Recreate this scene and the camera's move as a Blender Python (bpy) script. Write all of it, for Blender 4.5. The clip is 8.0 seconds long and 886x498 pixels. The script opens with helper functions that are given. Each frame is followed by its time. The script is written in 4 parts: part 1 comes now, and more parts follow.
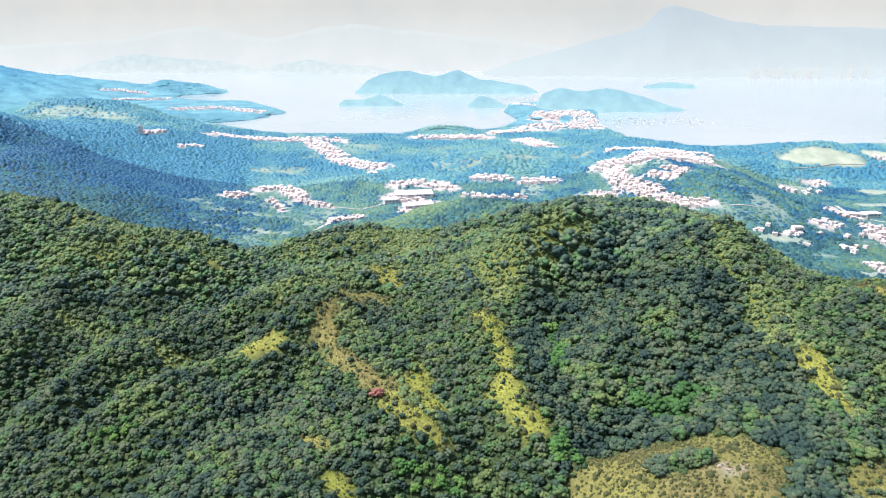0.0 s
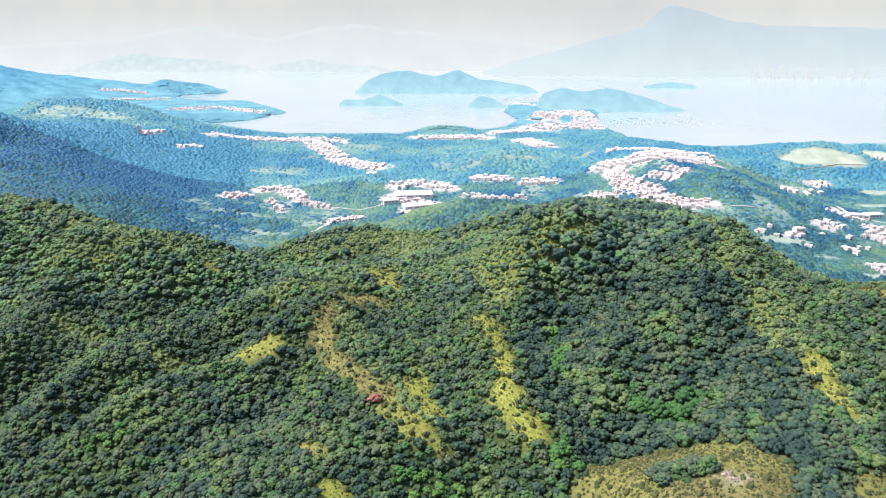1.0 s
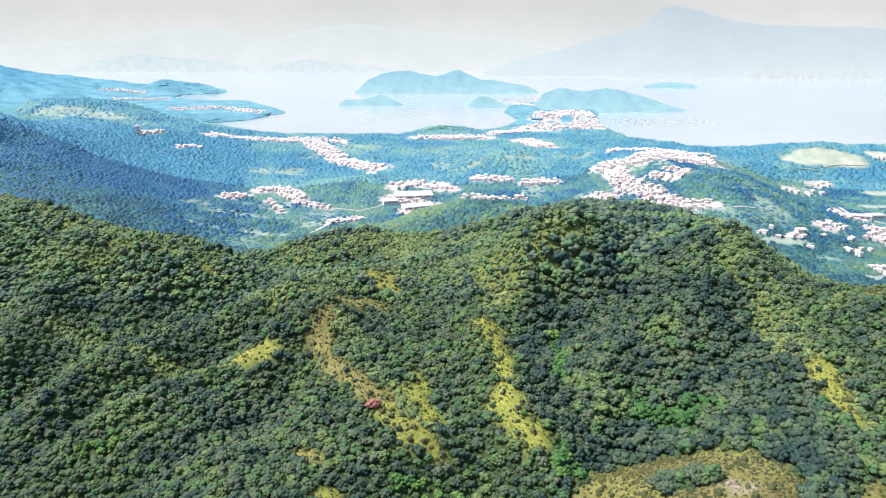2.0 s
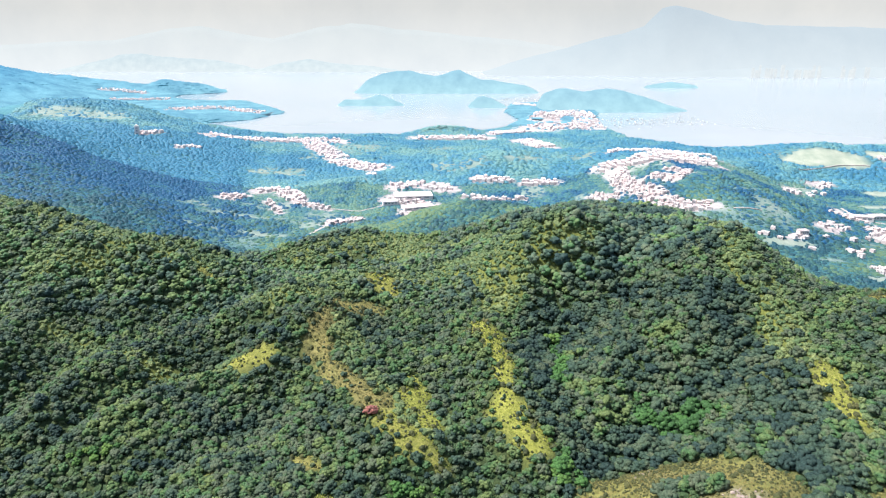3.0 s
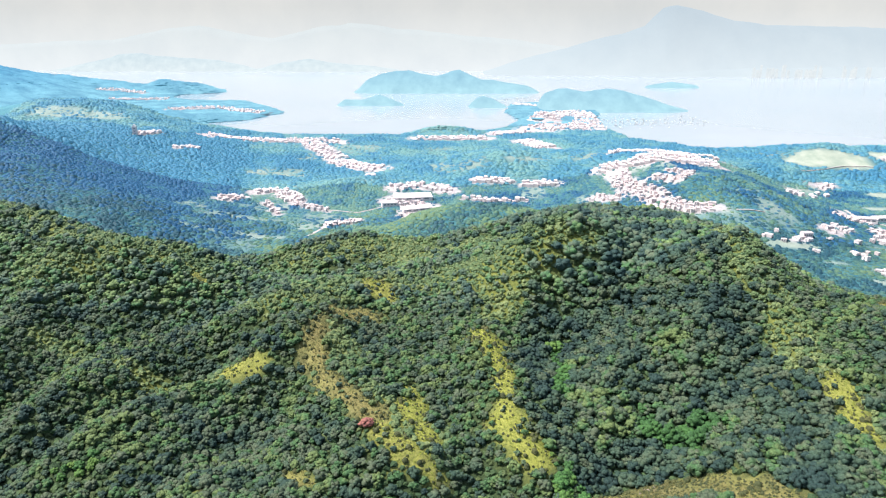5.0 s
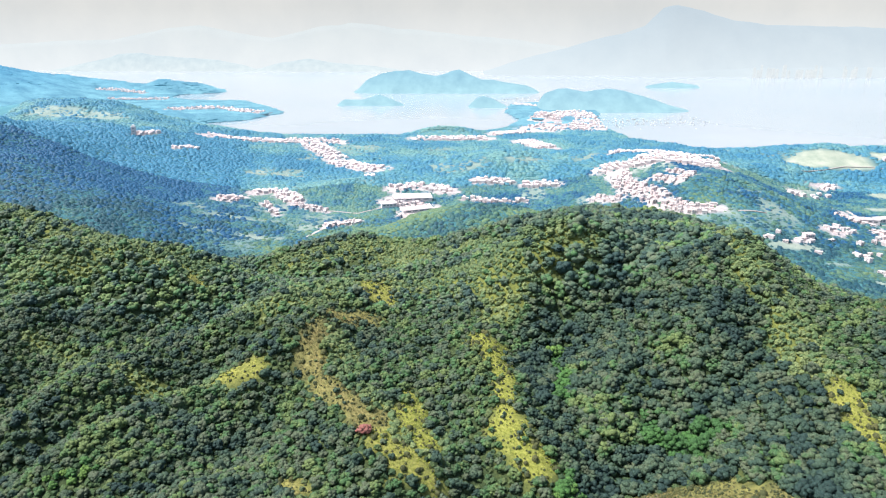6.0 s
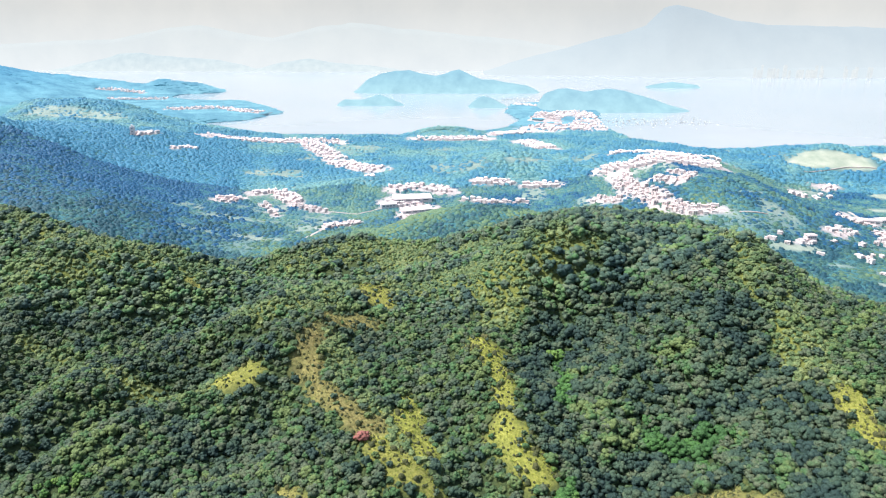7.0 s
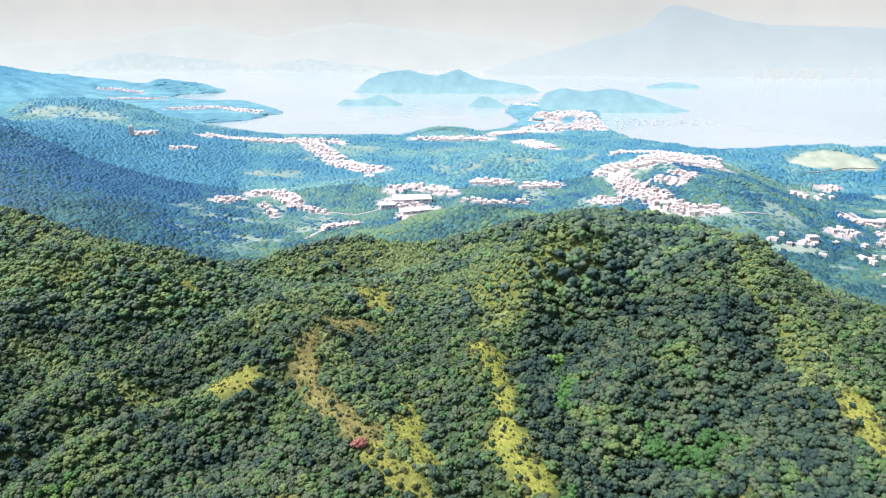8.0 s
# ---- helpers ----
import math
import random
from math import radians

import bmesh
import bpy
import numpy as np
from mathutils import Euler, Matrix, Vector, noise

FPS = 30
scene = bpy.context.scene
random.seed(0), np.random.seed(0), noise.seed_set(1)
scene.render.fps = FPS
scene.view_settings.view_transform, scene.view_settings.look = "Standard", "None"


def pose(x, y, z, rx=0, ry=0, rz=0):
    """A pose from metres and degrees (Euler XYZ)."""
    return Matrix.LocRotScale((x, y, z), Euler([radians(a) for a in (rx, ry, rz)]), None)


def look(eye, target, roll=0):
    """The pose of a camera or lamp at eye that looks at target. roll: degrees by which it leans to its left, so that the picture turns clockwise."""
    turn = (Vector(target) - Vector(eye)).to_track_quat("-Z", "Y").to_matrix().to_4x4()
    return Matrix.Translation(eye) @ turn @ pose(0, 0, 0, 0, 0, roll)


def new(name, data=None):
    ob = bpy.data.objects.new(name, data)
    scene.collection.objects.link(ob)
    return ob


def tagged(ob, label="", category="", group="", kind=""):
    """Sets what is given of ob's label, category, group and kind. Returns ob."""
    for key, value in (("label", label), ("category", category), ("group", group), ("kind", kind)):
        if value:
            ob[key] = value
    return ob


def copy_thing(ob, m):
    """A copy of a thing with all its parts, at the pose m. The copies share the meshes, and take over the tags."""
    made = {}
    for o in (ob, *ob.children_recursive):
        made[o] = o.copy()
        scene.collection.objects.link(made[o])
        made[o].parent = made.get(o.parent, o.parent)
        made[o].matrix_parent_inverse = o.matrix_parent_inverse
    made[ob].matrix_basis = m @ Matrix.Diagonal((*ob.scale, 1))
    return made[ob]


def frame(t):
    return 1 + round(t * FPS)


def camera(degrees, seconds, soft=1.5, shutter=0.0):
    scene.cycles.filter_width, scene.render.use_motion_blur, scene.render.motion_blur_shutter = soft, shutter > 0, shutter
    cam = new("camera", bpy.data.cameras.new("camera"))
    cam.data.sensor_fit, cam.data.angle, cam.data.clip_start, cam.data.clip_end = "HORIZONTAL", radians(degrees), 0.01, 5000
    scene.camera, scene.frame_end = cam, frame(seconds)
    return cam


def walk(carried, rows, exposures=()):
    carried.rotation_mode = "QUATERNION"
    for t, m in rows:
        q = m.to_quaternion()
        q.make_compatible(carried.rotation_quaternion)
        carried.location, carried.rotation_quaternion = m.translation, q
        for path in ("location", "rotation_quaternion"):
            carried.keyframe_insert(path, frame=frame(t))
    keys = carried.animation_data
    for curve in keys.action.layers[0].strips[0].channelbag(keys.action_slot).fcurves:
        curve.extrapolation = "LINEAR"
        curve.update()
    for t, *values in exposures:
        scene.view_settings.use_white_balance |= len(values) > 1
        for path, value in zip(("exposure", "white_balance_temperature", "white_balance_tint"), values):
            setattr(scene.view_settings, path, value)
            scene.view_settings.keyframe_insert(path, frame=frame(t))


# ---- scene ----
# camera: level flight ahead, looking down at the hills
EYE, SPEED, DRIFT = 305.0, 44.2 / 8.0, 3.76 / 8.0
DOWN = 18.16
cam = camera(66.0, 8.0, soft=1.2)
ROWS = []
for step in range(17):
    t = step * 0.5
    k = t / 8.0
    ROWS.append((t, pose(DRIFT * t, SPEED * t, EYE, 90 - DOWN) @ pose(0, 0, 0, -0.09 * k, 0.076 * k, 0.132 * k)))
walk(cam, ROWS, exposures=[(0.0, 1.0), (8.0, 1.0)])

# ---- light: hazy bright day, high sun ----
SUN_HIGH, SUN_FROM = 61.0, 271.0      # degrees; compass bearing of the sun, north is +y
world = bpy.data.worlds.new("hazy_sky")
scene.world = world
world.use_nodes = True
wn, wl = world.node_tree.nodes, world.node_tree.links
wn.clear()
sky = wn.new("ShaderNodeTexSky")
sky.sky_type = "NISHITA"
sky.sun_disc = False
sky.sun_elevation, sky.sun_rotation = radians(SUN_HIGH), radians(SUN_FROM)
sky.air_density, sky.dust_density, sky.ozone_density = 1.3, 2.5, 1.2
back = wn.new("ShaderNodeBackground")
back.inputs["Strength"].default_value = 0.115
out = wn.new("ShaderNodeOutputWorld")
wl.new(sky.outputs[0], back.inputs["Color"])
wl.new(back.outputs[0], out.inputs["Surface"])
sun = new("sun", bpy.data.lights.new("sun", "SUN"))
sun.data.energy, sun.data.angle, sun.data.color = 4.7, radians(0.6), (0.985, 0.965, 0.955)
sb, se = radians(SUN_FROM), radians(SUN_HIGH)
sun.matrix_world = look((0, 0, 900), Vector((0, 0, 900)) - 100 * Vector((math.sin(sb) * math.cos(se), math.cos(sb) * math.cos(se), math.sin(se))))


# ---- materials ----
def material(name, rough=0.8, spec=0.3):
    m = bpy.data.materials.new(name)
    m.use_nodes = True
    b = m.node_tree.nodes["Principled BSDF"]
    b.inputs["Roughness"].default_value = rough
    b.inputs["Specular IOR Level"].default_value = spec
    return m, m.node_tree.nodes, m.node_tree.links, b


def node(nodes, kind, **values):
    n = nodes.new(kind)
    for key, value in values.items():
        n.inputs[key.replace("_", " ")].default_value = value
    return n


def ramp(nodes, stops):
    n = nodes.new("ShaderNodeValToRGB")
    e = n.color_ramp.elements
    while len(e) < len(stops):
        e.new(0.5)
    for k, (at, c) in enumerate(stops):
        e[k].position, e[k].color = at, (*c, 1)
    return n


def mixed(nodes, links, fac, a, b, how="MIX"):
    n = nodes.new("ShaderNodeMix")
    n.data_type, n.blend_type = "RGBA", how
    for k, v in ((0, fac), (6, a), (7, b)):
        if isinstance(v, (int, float)):
            n.inputs[k].default_value = v
        elif isinstance(v, tuple):
            n.inputs[k].default_value = (*v, 1)
        else:
            links.new(v, n.inputs[k])
    return n.outputs[2]


def place(nodes):
    return nodes.new("ShaderNodeNewGeometry").outputs["Position"]


def grain(nodes, links, where, scale, detail=3.0, rough=0.6):
    n = node(nodes, "ShaderNodeTexNoise", Scale=scale, Detail=detail, Roughness=rough)
    links.new(where, n.inputs["Vector"])
    return n.outputs["Fac"]


def relief(nodes, links, b, height, strength, distance):
    n = node(nodes, "ShaderNodeBump", Strength=strength, Distance=distance)
    links.new(height, n.inputs["Height"])
    links.new(n.outputs[0], b.inputs["Normal"])


def foliage(name, tones, patch=0.02, leaf=1.6, by="tone", spec=0.12, own_share=0.75, patch_share=1.5, contrast=1.0):
    """Leaves: colour by tree, by patch of the wood and by leaf clump. tones: from dull to fresh."""
    m, n, l, b = material(name, 0.55, spec)
    geo = n.new("ShaderNodeNewGeometry")
    where = geo.outputs["Position"]
    if by == "object":
        own = n.new("ShaderNodeObjectInfo").outputs["Random"]
    elif by == "island":
        own = geo.outputs["Random Per Island"]
    else:
        a = n.new("ShaderNodeAttribute")
        a.attribute_name = by
        own = a.outputs["Fac"]
    scl = node(n, "ShaderNodeMath")
    scl.operation = "MULTIPLY_ADD"
    l.new(own, scl.inputs[0])
    scl.inputs[1].default_value, scl.inputs[2].default_value = own_share, 0.5 - 0.5 * patch_share - 0.5 * own_share
    add = node(n, "ShaderNodeMath")
    add.operation = "MULTIPLY_ADD"
    l.new(grain(n, l, where, patch, 4.0, 0.65), add.inputs[0])
    add.inputs[1].default_value = patch_share
    l.new(scl.outputs[0], add.inputs[2])
    r = ramp(n, [(k / (len(tones) - 1), c) for k, c in enumerate(tones)])
    l.new(add.outputs[0], r.inputs[0])
    leaves = grain(n, l, where, leaf, 5.0, 0.7)
    lr = ramp(n, [(0.34, tuple(1 - contrast * c for c in (0.74, 0.71, 0.74))), (0.66, tuple(1 + contrast * c for c in (0.55, 0.50, 0.40)))])
    l.new(leaves, lr.inputs[0])
    l.new(mixed(n, l, 0.8, r.outputs[0], lr.outputs[0], "MULTIPLY"), b.inputs["Base Color"])
    relief(n, l, b, leaves, 0.9, 0.5)
    return m


WOOD = [(0.022, 0.043, 0.039), (0.032, 0.059, 0.044), (0.050, 0.080, 0.053), (0.078, 0.097, 0.061), (0.045, 0.102, 0.042), (0.098, 0.136, 0.053)]
M_TREE = foliage("broadleaf_leaves", WOOD, patch=0.03, own_share=0.75, patch_share=2.8)
M_TREE_ONE = foliage("near_leaves", WOOD, patch=0.03, by="object", own_share=0.75, patch_share=2.8)
# The wood's own tones made paler and bluer: haze put into the colour.
M_BACK = foliage("hillside_leaves_hazed", [(r * 1.22, g * 1.25, b * 1.32) for r, g, b in WOOD], patch=0.03, own_share=0.75, patch_share=2.8, contrast=0.9)
M_SHRUB = foliage("shrub_leaves", [(0.052, 0.090, 0.050), (0.078, 0.124, 0.056), (0.110, 0.150, 0.066), (0.156, 0.186, 0.078)])
# Undergrowth tones lowered so the gaps between crowns look shaded.
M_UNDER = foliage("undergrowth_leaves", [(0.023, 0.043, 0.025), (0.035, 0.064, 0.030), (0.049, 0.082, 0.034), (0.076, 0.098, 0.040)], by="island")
M_LUSH = foliage("lush_leaves", [(0.035, 0.085, 0.03), (0.05, 0.12, 0.034), (0.10, 0.165, 0.04)])
M_TUSSOCK = foliage("tussock_leaves", [(0.040, 0.050, 0.024), (0.058, 0.066, 0.028), (0.080, 0.082, 0.032)])
M_RED = foliage("red_flowers", [(0.19, 0.075, 0.065), (0.27, 0.11, 0.095), (0.32, 0.17, 0.13)], by="object")
# Valley leaves: distance haze painted into the colour as bluer, flatter tones.
M_VALLEY = foliage("valley_leaves_haze_blue", [(0.013, 0.066, 0.138), (0.023, 0.087, 0.140), (0.035, 0.107, 0.136), (0.052, 0.129, 0.130), (0.082, 0.156, 0.124)], patch=0.011, leaf=0.5, own_share=0.7, patch_share=2.6, contrast=0.6)
# Foothill leaves carry a half step of that painted haze.
M_FOOT = foliage("foothill_leaves_haze_blue", [(0.016, 0.056, 0.078), (0.026, 0.076, 0.084), (0.042, 0.098, 0.086), (0.062, 0.122, 0.084), (0.092, 0.148, 0.082)], patch=0.011, leaf=0.6, own_share=0.7, patch_share=2.6, contrast=0.7)
# Shore leaves: stronger haze blue and lower contrast, all in the colour.
M_SHORE = foliage("shore_leaves_haze_blue", [(0.034, 0.130, 0.208), (0.044, 0.146, 0.210), (0.057, 0.163, 0.210), (0.076, 0.182, 0.206), (0.102, 0.204, 0.198)], patch=0.008, leaf=0.4, own_share=0.6, patch_share=2.6, contrast=0.5)


def ground_material():
    m, n, l, b = material("hill_ground", 0.9, 0.15)
    where = place(n)

    def got(name):
        a = n.new("ShaderNodeAttribute")
        a.attribute_name = name
        return a.outputs["Fac"]
    fine, broad = grain(n, l, where, 0.9, 6.0, 0.75), grain(n, l, where, 0.05, 4.0)
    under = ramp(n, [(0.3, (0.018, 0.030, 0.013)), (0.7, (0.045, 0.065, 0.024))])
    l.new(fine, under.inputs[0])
    # Distance haze painted into the ground's colour beyond the near hills.
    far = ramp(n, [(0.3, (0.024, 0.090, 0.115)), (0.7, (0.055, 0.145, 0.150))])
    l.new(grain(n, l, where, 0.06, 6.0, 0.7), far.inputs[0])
    straw = ramp(n, [(0.25, (0.12, 0.15, 0.032)), (0.5, (0.26, 0.27, 0.052)), (0.8, (0.38, 0.36, 0.095))])
    l.new(fine, straw.inputs[0])
    gold = ramp(n, [(0.25, (0.085, 0.082, 0.032)), (0.5, (0.205, 0.172, 0.072)), (0.8, (0.33, 0.275, 0.14))])
    l.new(fine, gold.inputs[0])
    pale = ramp(n, [(0.3, (0.22, 0.195, 0.19)), (0.7, (0.44, 0.39, 0.385))])
    l.new(grain(n, l, where, 0.12, 5.0, 0.7), pale.inputs[0])
    # Field colours paled slightly for haze.
    field = ramp(n, [(0.3, (0.20, 0.235, 0.18)), (0.7, (0.34, 0.345, 0.275))])
    l.new(grain(n, l, where, 0.03, 5.0, 0.6), field.inputs[0])
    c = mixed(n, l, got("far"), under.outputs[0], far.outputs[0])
    # Lighter haze blue laid over the far coast ground.
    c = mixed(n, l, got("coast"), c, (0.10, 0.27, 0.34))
    turf = mixed(n, l, got("dry"), straw.outputs[0], gold.outputs[0])
    rust = ramp(n, [(0.45, (0.0, 0.0, 0.0)), (0.60, (0.5, 0.5, 0.5))])
    l.new(grain(n, l, where, 0.085, 5.0, 0.7), rust.inputs[0])
    turf = mixed(n, l, mixed(n, l, 1.0, rust.outputs[0], got("dry"), "MULTIPLY"), turf, (0.125, 0.088, 0.042))
    green = ramp(n, [(0.40, (0.0, 0.0, 0.0)), (0.66, (0.5, 0.5, 0.5))])
    l.new(grain(n, l, where, 0.14, 5.0, 0.7), green.inputs[0])
    turf = mixed(n, l, green.outputs[0], turf, (0.070, 0.085, 0.028))
    c = mixed(n, l, got("grass"), c, turf)
    c = mixed(n, l, got("field"), c, field.outputs[0])
    c = mixed(n, l, got("pale"), c, pale.outputs[0])
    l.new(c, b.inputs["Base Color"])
    relief(n, l, b, fine, 0.8, 0.8)
    return m


M_GROUND = ground_material()


def water_material():
    m, n, l, b = material("paled_bay_water", 0.18, 1.0)
    b.inputs["IOR"].default_value = 1.5
    where = place(n)
    # Base colour paled to stand in for sky glare and haze on water.
    r = ramp(n, [(0.35, (0.23, 0.27, 0.295)), (0.65, (0.265, 0.295, 0.315))])
    l.new(grain(n, l, where, 0.0016, 4.0), r.inputs[0])
    l.new(r.outputs[0], b.inputs["Base Color"])
    relief(n, l, b, grain(n, l, where, 0.12, 4.0), 0.05, 0.3)
    return m


M_WATER = water_material()


def haze_glow_material(name, low, high, top, glow, scale=0.004, vary=1.0):
    """The distance: far land and sky whose haze is painted as glow, paler at the foot."""
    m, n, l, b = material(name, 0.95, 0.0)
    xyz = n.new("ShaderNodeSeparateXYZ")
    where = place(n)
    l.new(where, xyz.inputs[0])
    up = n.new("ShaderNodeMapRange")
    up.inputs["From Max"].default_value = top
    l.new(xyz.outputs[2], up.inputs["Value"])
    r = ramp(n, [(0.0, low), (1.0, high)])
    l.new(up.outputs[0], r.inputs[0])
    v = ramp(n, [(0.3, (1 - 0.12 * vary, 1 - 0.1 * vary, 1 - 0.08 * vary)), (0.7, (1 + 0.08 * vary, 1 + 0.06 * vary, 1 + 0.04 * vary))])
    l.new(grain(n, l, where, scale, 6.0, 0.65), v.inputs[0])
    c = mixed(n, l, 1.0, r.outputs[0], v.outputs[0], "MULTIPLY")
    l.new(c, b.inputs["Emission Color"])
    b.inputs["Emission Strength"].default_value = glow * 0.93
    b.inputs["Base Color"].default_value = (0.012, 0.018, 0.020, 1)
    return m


# Haze as emission: coast, islands, mountains and horizon sheet all glow.
M_COAST = haze_glow_material("far_coast_haze_glow", (0.29, 0.65, 0.84), (0.15, 0.49, 0.80), 150.0, 0.56, 0.012, 4.0)
M_ISLAND = haze_glow_material("island_haze_glow", (0.47, 0.77, 0.88), (0.35, 0.64, 0.80), 90.0, 0.55, 0.02, 1.5)
M_FAR = haze_glow_material("far_mountain_haze_glow", (0.79, 0.88, 0.94), (0.59, 0.68, 0.755), 400.0, 0.51, vary=0.4)
M_FARTHER = haze_glow_material("farther_mountain_haze_glow", (0.90, 0.945, 0.97), (0.76, 0.81, 0.825), 330.0, 0.51, vary=0.4)
M_FAR_HILL = haze_glow_material("far_island_haze_glow", (0.81, 0.90, 0.935), (0.72, 0.83, 0.88), 80.0, 0.52, 0.02)
M_AIR = haze_glow_material("horizon_haze_glow", (0.90, 0.945, 0.97), (0.74, 0.75, 0.74), 420.0, 0.525, 0.0006)


def plain(name, colour, rough=0.7, spread=0.15, scale=0.8, metal=0.0):
    m, n, l, b = material(name, rough)
    where = place(n)
    a = tuple(c * (1 - spread) for c in colour)
    z = tuple(min(1.0, c * (1 + spread)) for c in colour)
    r = ramp(n, [(0.3, a), (0.7, z)])
    l.new(grain(n, l, where, scale, 5.0, 0.7), r.inputs[0])
    info = n.new("ShaderNodeObjectInfo").outputs["Random"]
    v = ramp(n, [(0.0, (0.78, 0.76, 0.75)), (1.0, (1.05, 1.03, 1.0))])
    l.new(info, v.inputs[0])
    l.new(mixed(n, l, 1.0, r.outputs[0], v.outputs[0], "MULTIPLY"), b.inputs["Base Color"])
    b.inputs["Metallic"].default_value = metal
    relief(n, l, b, grain(n, l, where, scale * 6), 0.2, 0.05)
    return m


M_WALL = plain("white_render", (0.63, 0.575, 0.575))
M_WALL_PINK = plain("pink_render", (0.62, 0.535, 0.53))
M_ROOF = plain("tile_roof", (0.50, 0.40, 0.385))
M_ROOF_GREY = plain("concrete_roof", (0.52, 0.465, 0.46))
# Pane colour lifted, as haze would soften the dark windows.
M_PANE = plain("window_pane", (0.16, 0.18, 0.20), 0.12)
M_BARK = plain("bark", (0.12, 0.09, 0.065), 0.9)
M_ROCK = plain("bare_rock", (0.26, 0.21, 0.185), 0.9, 0.3)
M_BOAT = plain("white_hull", (0.48, 0.50, 0.51), 0.3)
M_GRASS = foliage("grass_blades", [(0.085, 0.105, 0.032), (0.170, 0.150, 0.056), (0.290, 0.240, 0.105)], patch=0.05, leaf=2.0, spec=0.1)
M_GRASS_GREEN = foliage("green_blades", [(0.112, 0.162, 0.029), (0.213, 0.258, 0.040), (0.325, 0.324, 0.069)], patch=0.05, leaf=2.0, spec=0.1)
# Tower walls and windows emit light, in place of haze before them.
M_TOWER = haze_glow_material("towers_haze_glow", (0.82, 0.88, 0.91), (0.80, 0.86, 0.89), 80.0, 0.525, 0.05)
M_ROAD = plain("pale_concrete_road", (0.34, 0.31, 0.29), 0.9, 0.2, 0.3)

# ---- the lie of the land ----
# near hills: middle x, middle y, height, length, breadth, turn
NEAR = [
    (185, 381, 45.8, 103, 41, 89), (-237, 320, 35.9, 42, 200, 59), (272, 358, 44.2, 50, 193, 28),
    (-503, 437, 91.7, 109, 230, 83), (10, 375, 74.4, 41, 42, 11), (-62, 210, 74.5, 222, 41, 130),
    (148, 280, 77.0, 41, 73, 162), (-335, 559, 101.2, 246, 58, 153), (-222, 656, 68.8, 42, 244, 82),
    (-62, 445, 64.5, 42, 79, 146), (136, 152, 65.5, 45, 101, 124), (-67, 665, 37.6, 47, 273, 146),
    # and their spurs
    (-51, 320, 80.5, 38, 67, 35), (93, 589, 64.4, 108, 80, 30), (263, 356, 90.0, 77, 41, 69),
    (35, 926, 47.7, 123, 42, 81), (340, 792, 51.2, 276, 201, 178), (210, 528, 80.1, 60, 246, 87),
    (-248, 127, 157.9, 99, 266, 52), (80, 454, 122.4, 41, 52, 95), (105, 360, 94.5, 108, 38, 39),
    (275, 69, 126.5, 122, 275, 145), (78, 236, 79.1, 50, 38, 121), (-511, 855, 70.9, 223, 257, 176),
]
NEAR_BASE = -19.1
# hills of the valley and the coast
VALLEY = [
    (-980, 1150, 170, 265, 250, 0), (-560, 900, 45, 130, 120, 0), (-780, 1650, 45, 200, 150, 0),
    (-1080, 1980, 85, 260, 170, 10), (-2000, 2900, 150, 250, 260, 0), (-1640, 3280, 46, 210, 80, 0),
    (-1235, 3300, 56, 85, 45, 0), (160, 1400, 48, 170, 110, 0), (50, 880, 72, 110, 80, 0),
    (-170, 1260, 16, 70, 60, 0), (420, 1130, 70, 105, 220, 0), (840, 1480, 50, 280, 100, 0),
    (0, 2012, 28, 62, 34, 0), (300, 2290, 26, 55, 50, 0), (620, 1300, 18, 80, 60, 0),
]
# crests (+) and gullies (-) of the near slopes: height, half breadth, line
FOLDS = [
    (9, 12, [(-98, 410), (-125, 419), (-166, 400), (-190, 350), (-202, 300), (-205, 250)]), (8, 12, [(-85, 372), (-100, 360), (-140, 330), (-170, 279), (-180, 240)]),
    (5, 11, [(-66, 388), (-65, 349), (-43, 322), (-25, 293), (-2, 277), (8, 250)]), (4.5, 10, [(27, 385), (31, 346), (34, 309), (43, 285), (48, 262)]),
    (4, 12, [(190, 440), (183, 400), (183, 349), (183, 309), (182, 275), (178, 250)]), (6, 16, [(182, 442), (160, 480), (120, 520)]), (3.5, 9, [(150, 430), (150, 390), (143, 345)]),
    (-6, 10, [(75, 435), (69, 391), (66, 350), (62, 320), (72, 288)]), (-4, 10, [(140, 318), (112, 300), (92, 292), (75, 280)]), (-5, 9, [(-5, 375), (0, 340), (8, 310), (18, 275)]),
    (-9, 11, [(-105, 392), (-140, 368), (-165, 330), (-186, 285)]), (-7, 10, [(-75, 345), (-88, 312), (-112, 280), (-135, 245)]), (-10, 14, [(-235, 445), (-228, 400), (-218, 360), (-228, 300)]),
    (-4, 9, [(120, 440), (115, 400), (112, 360), (105, 330)]), (-4, 9, [(165, 400), (163, 360), (160, 330)]), (-5, 12, [(-300, 470), (-285, 420), (-280, 360)]), (5, 12, [(-262, 470), (-255, 420), (-252, 360), (-262, 300)]),
]
COAST = [
    (-1453, 3400), (-1060, 3400), (-1050, 3290), (-1200, 3200), (-1200, 3040), (-1029, 2885), (-829, 2880), (-706, 2715), (-588, 2530), (-661, 2342), (-773, 2253), (-782, 2117),
    (-646, 2029), (-432, 1977), (-138, 1977), (-82, 2035), (112, 2060), (217, 2165), (268, 2293), (242, 2566), (279, 2788),
    (412, 2828), (567, 2672), (521, 2348), (498, 2141), (521, 1928), (640, 1800), (760, 1640), (955, 1690),
    (1252, 1700), (4900, 2100), (4900, -4900), (-4900, -4900), (-4900, 3400), (-2000, 3380),
]


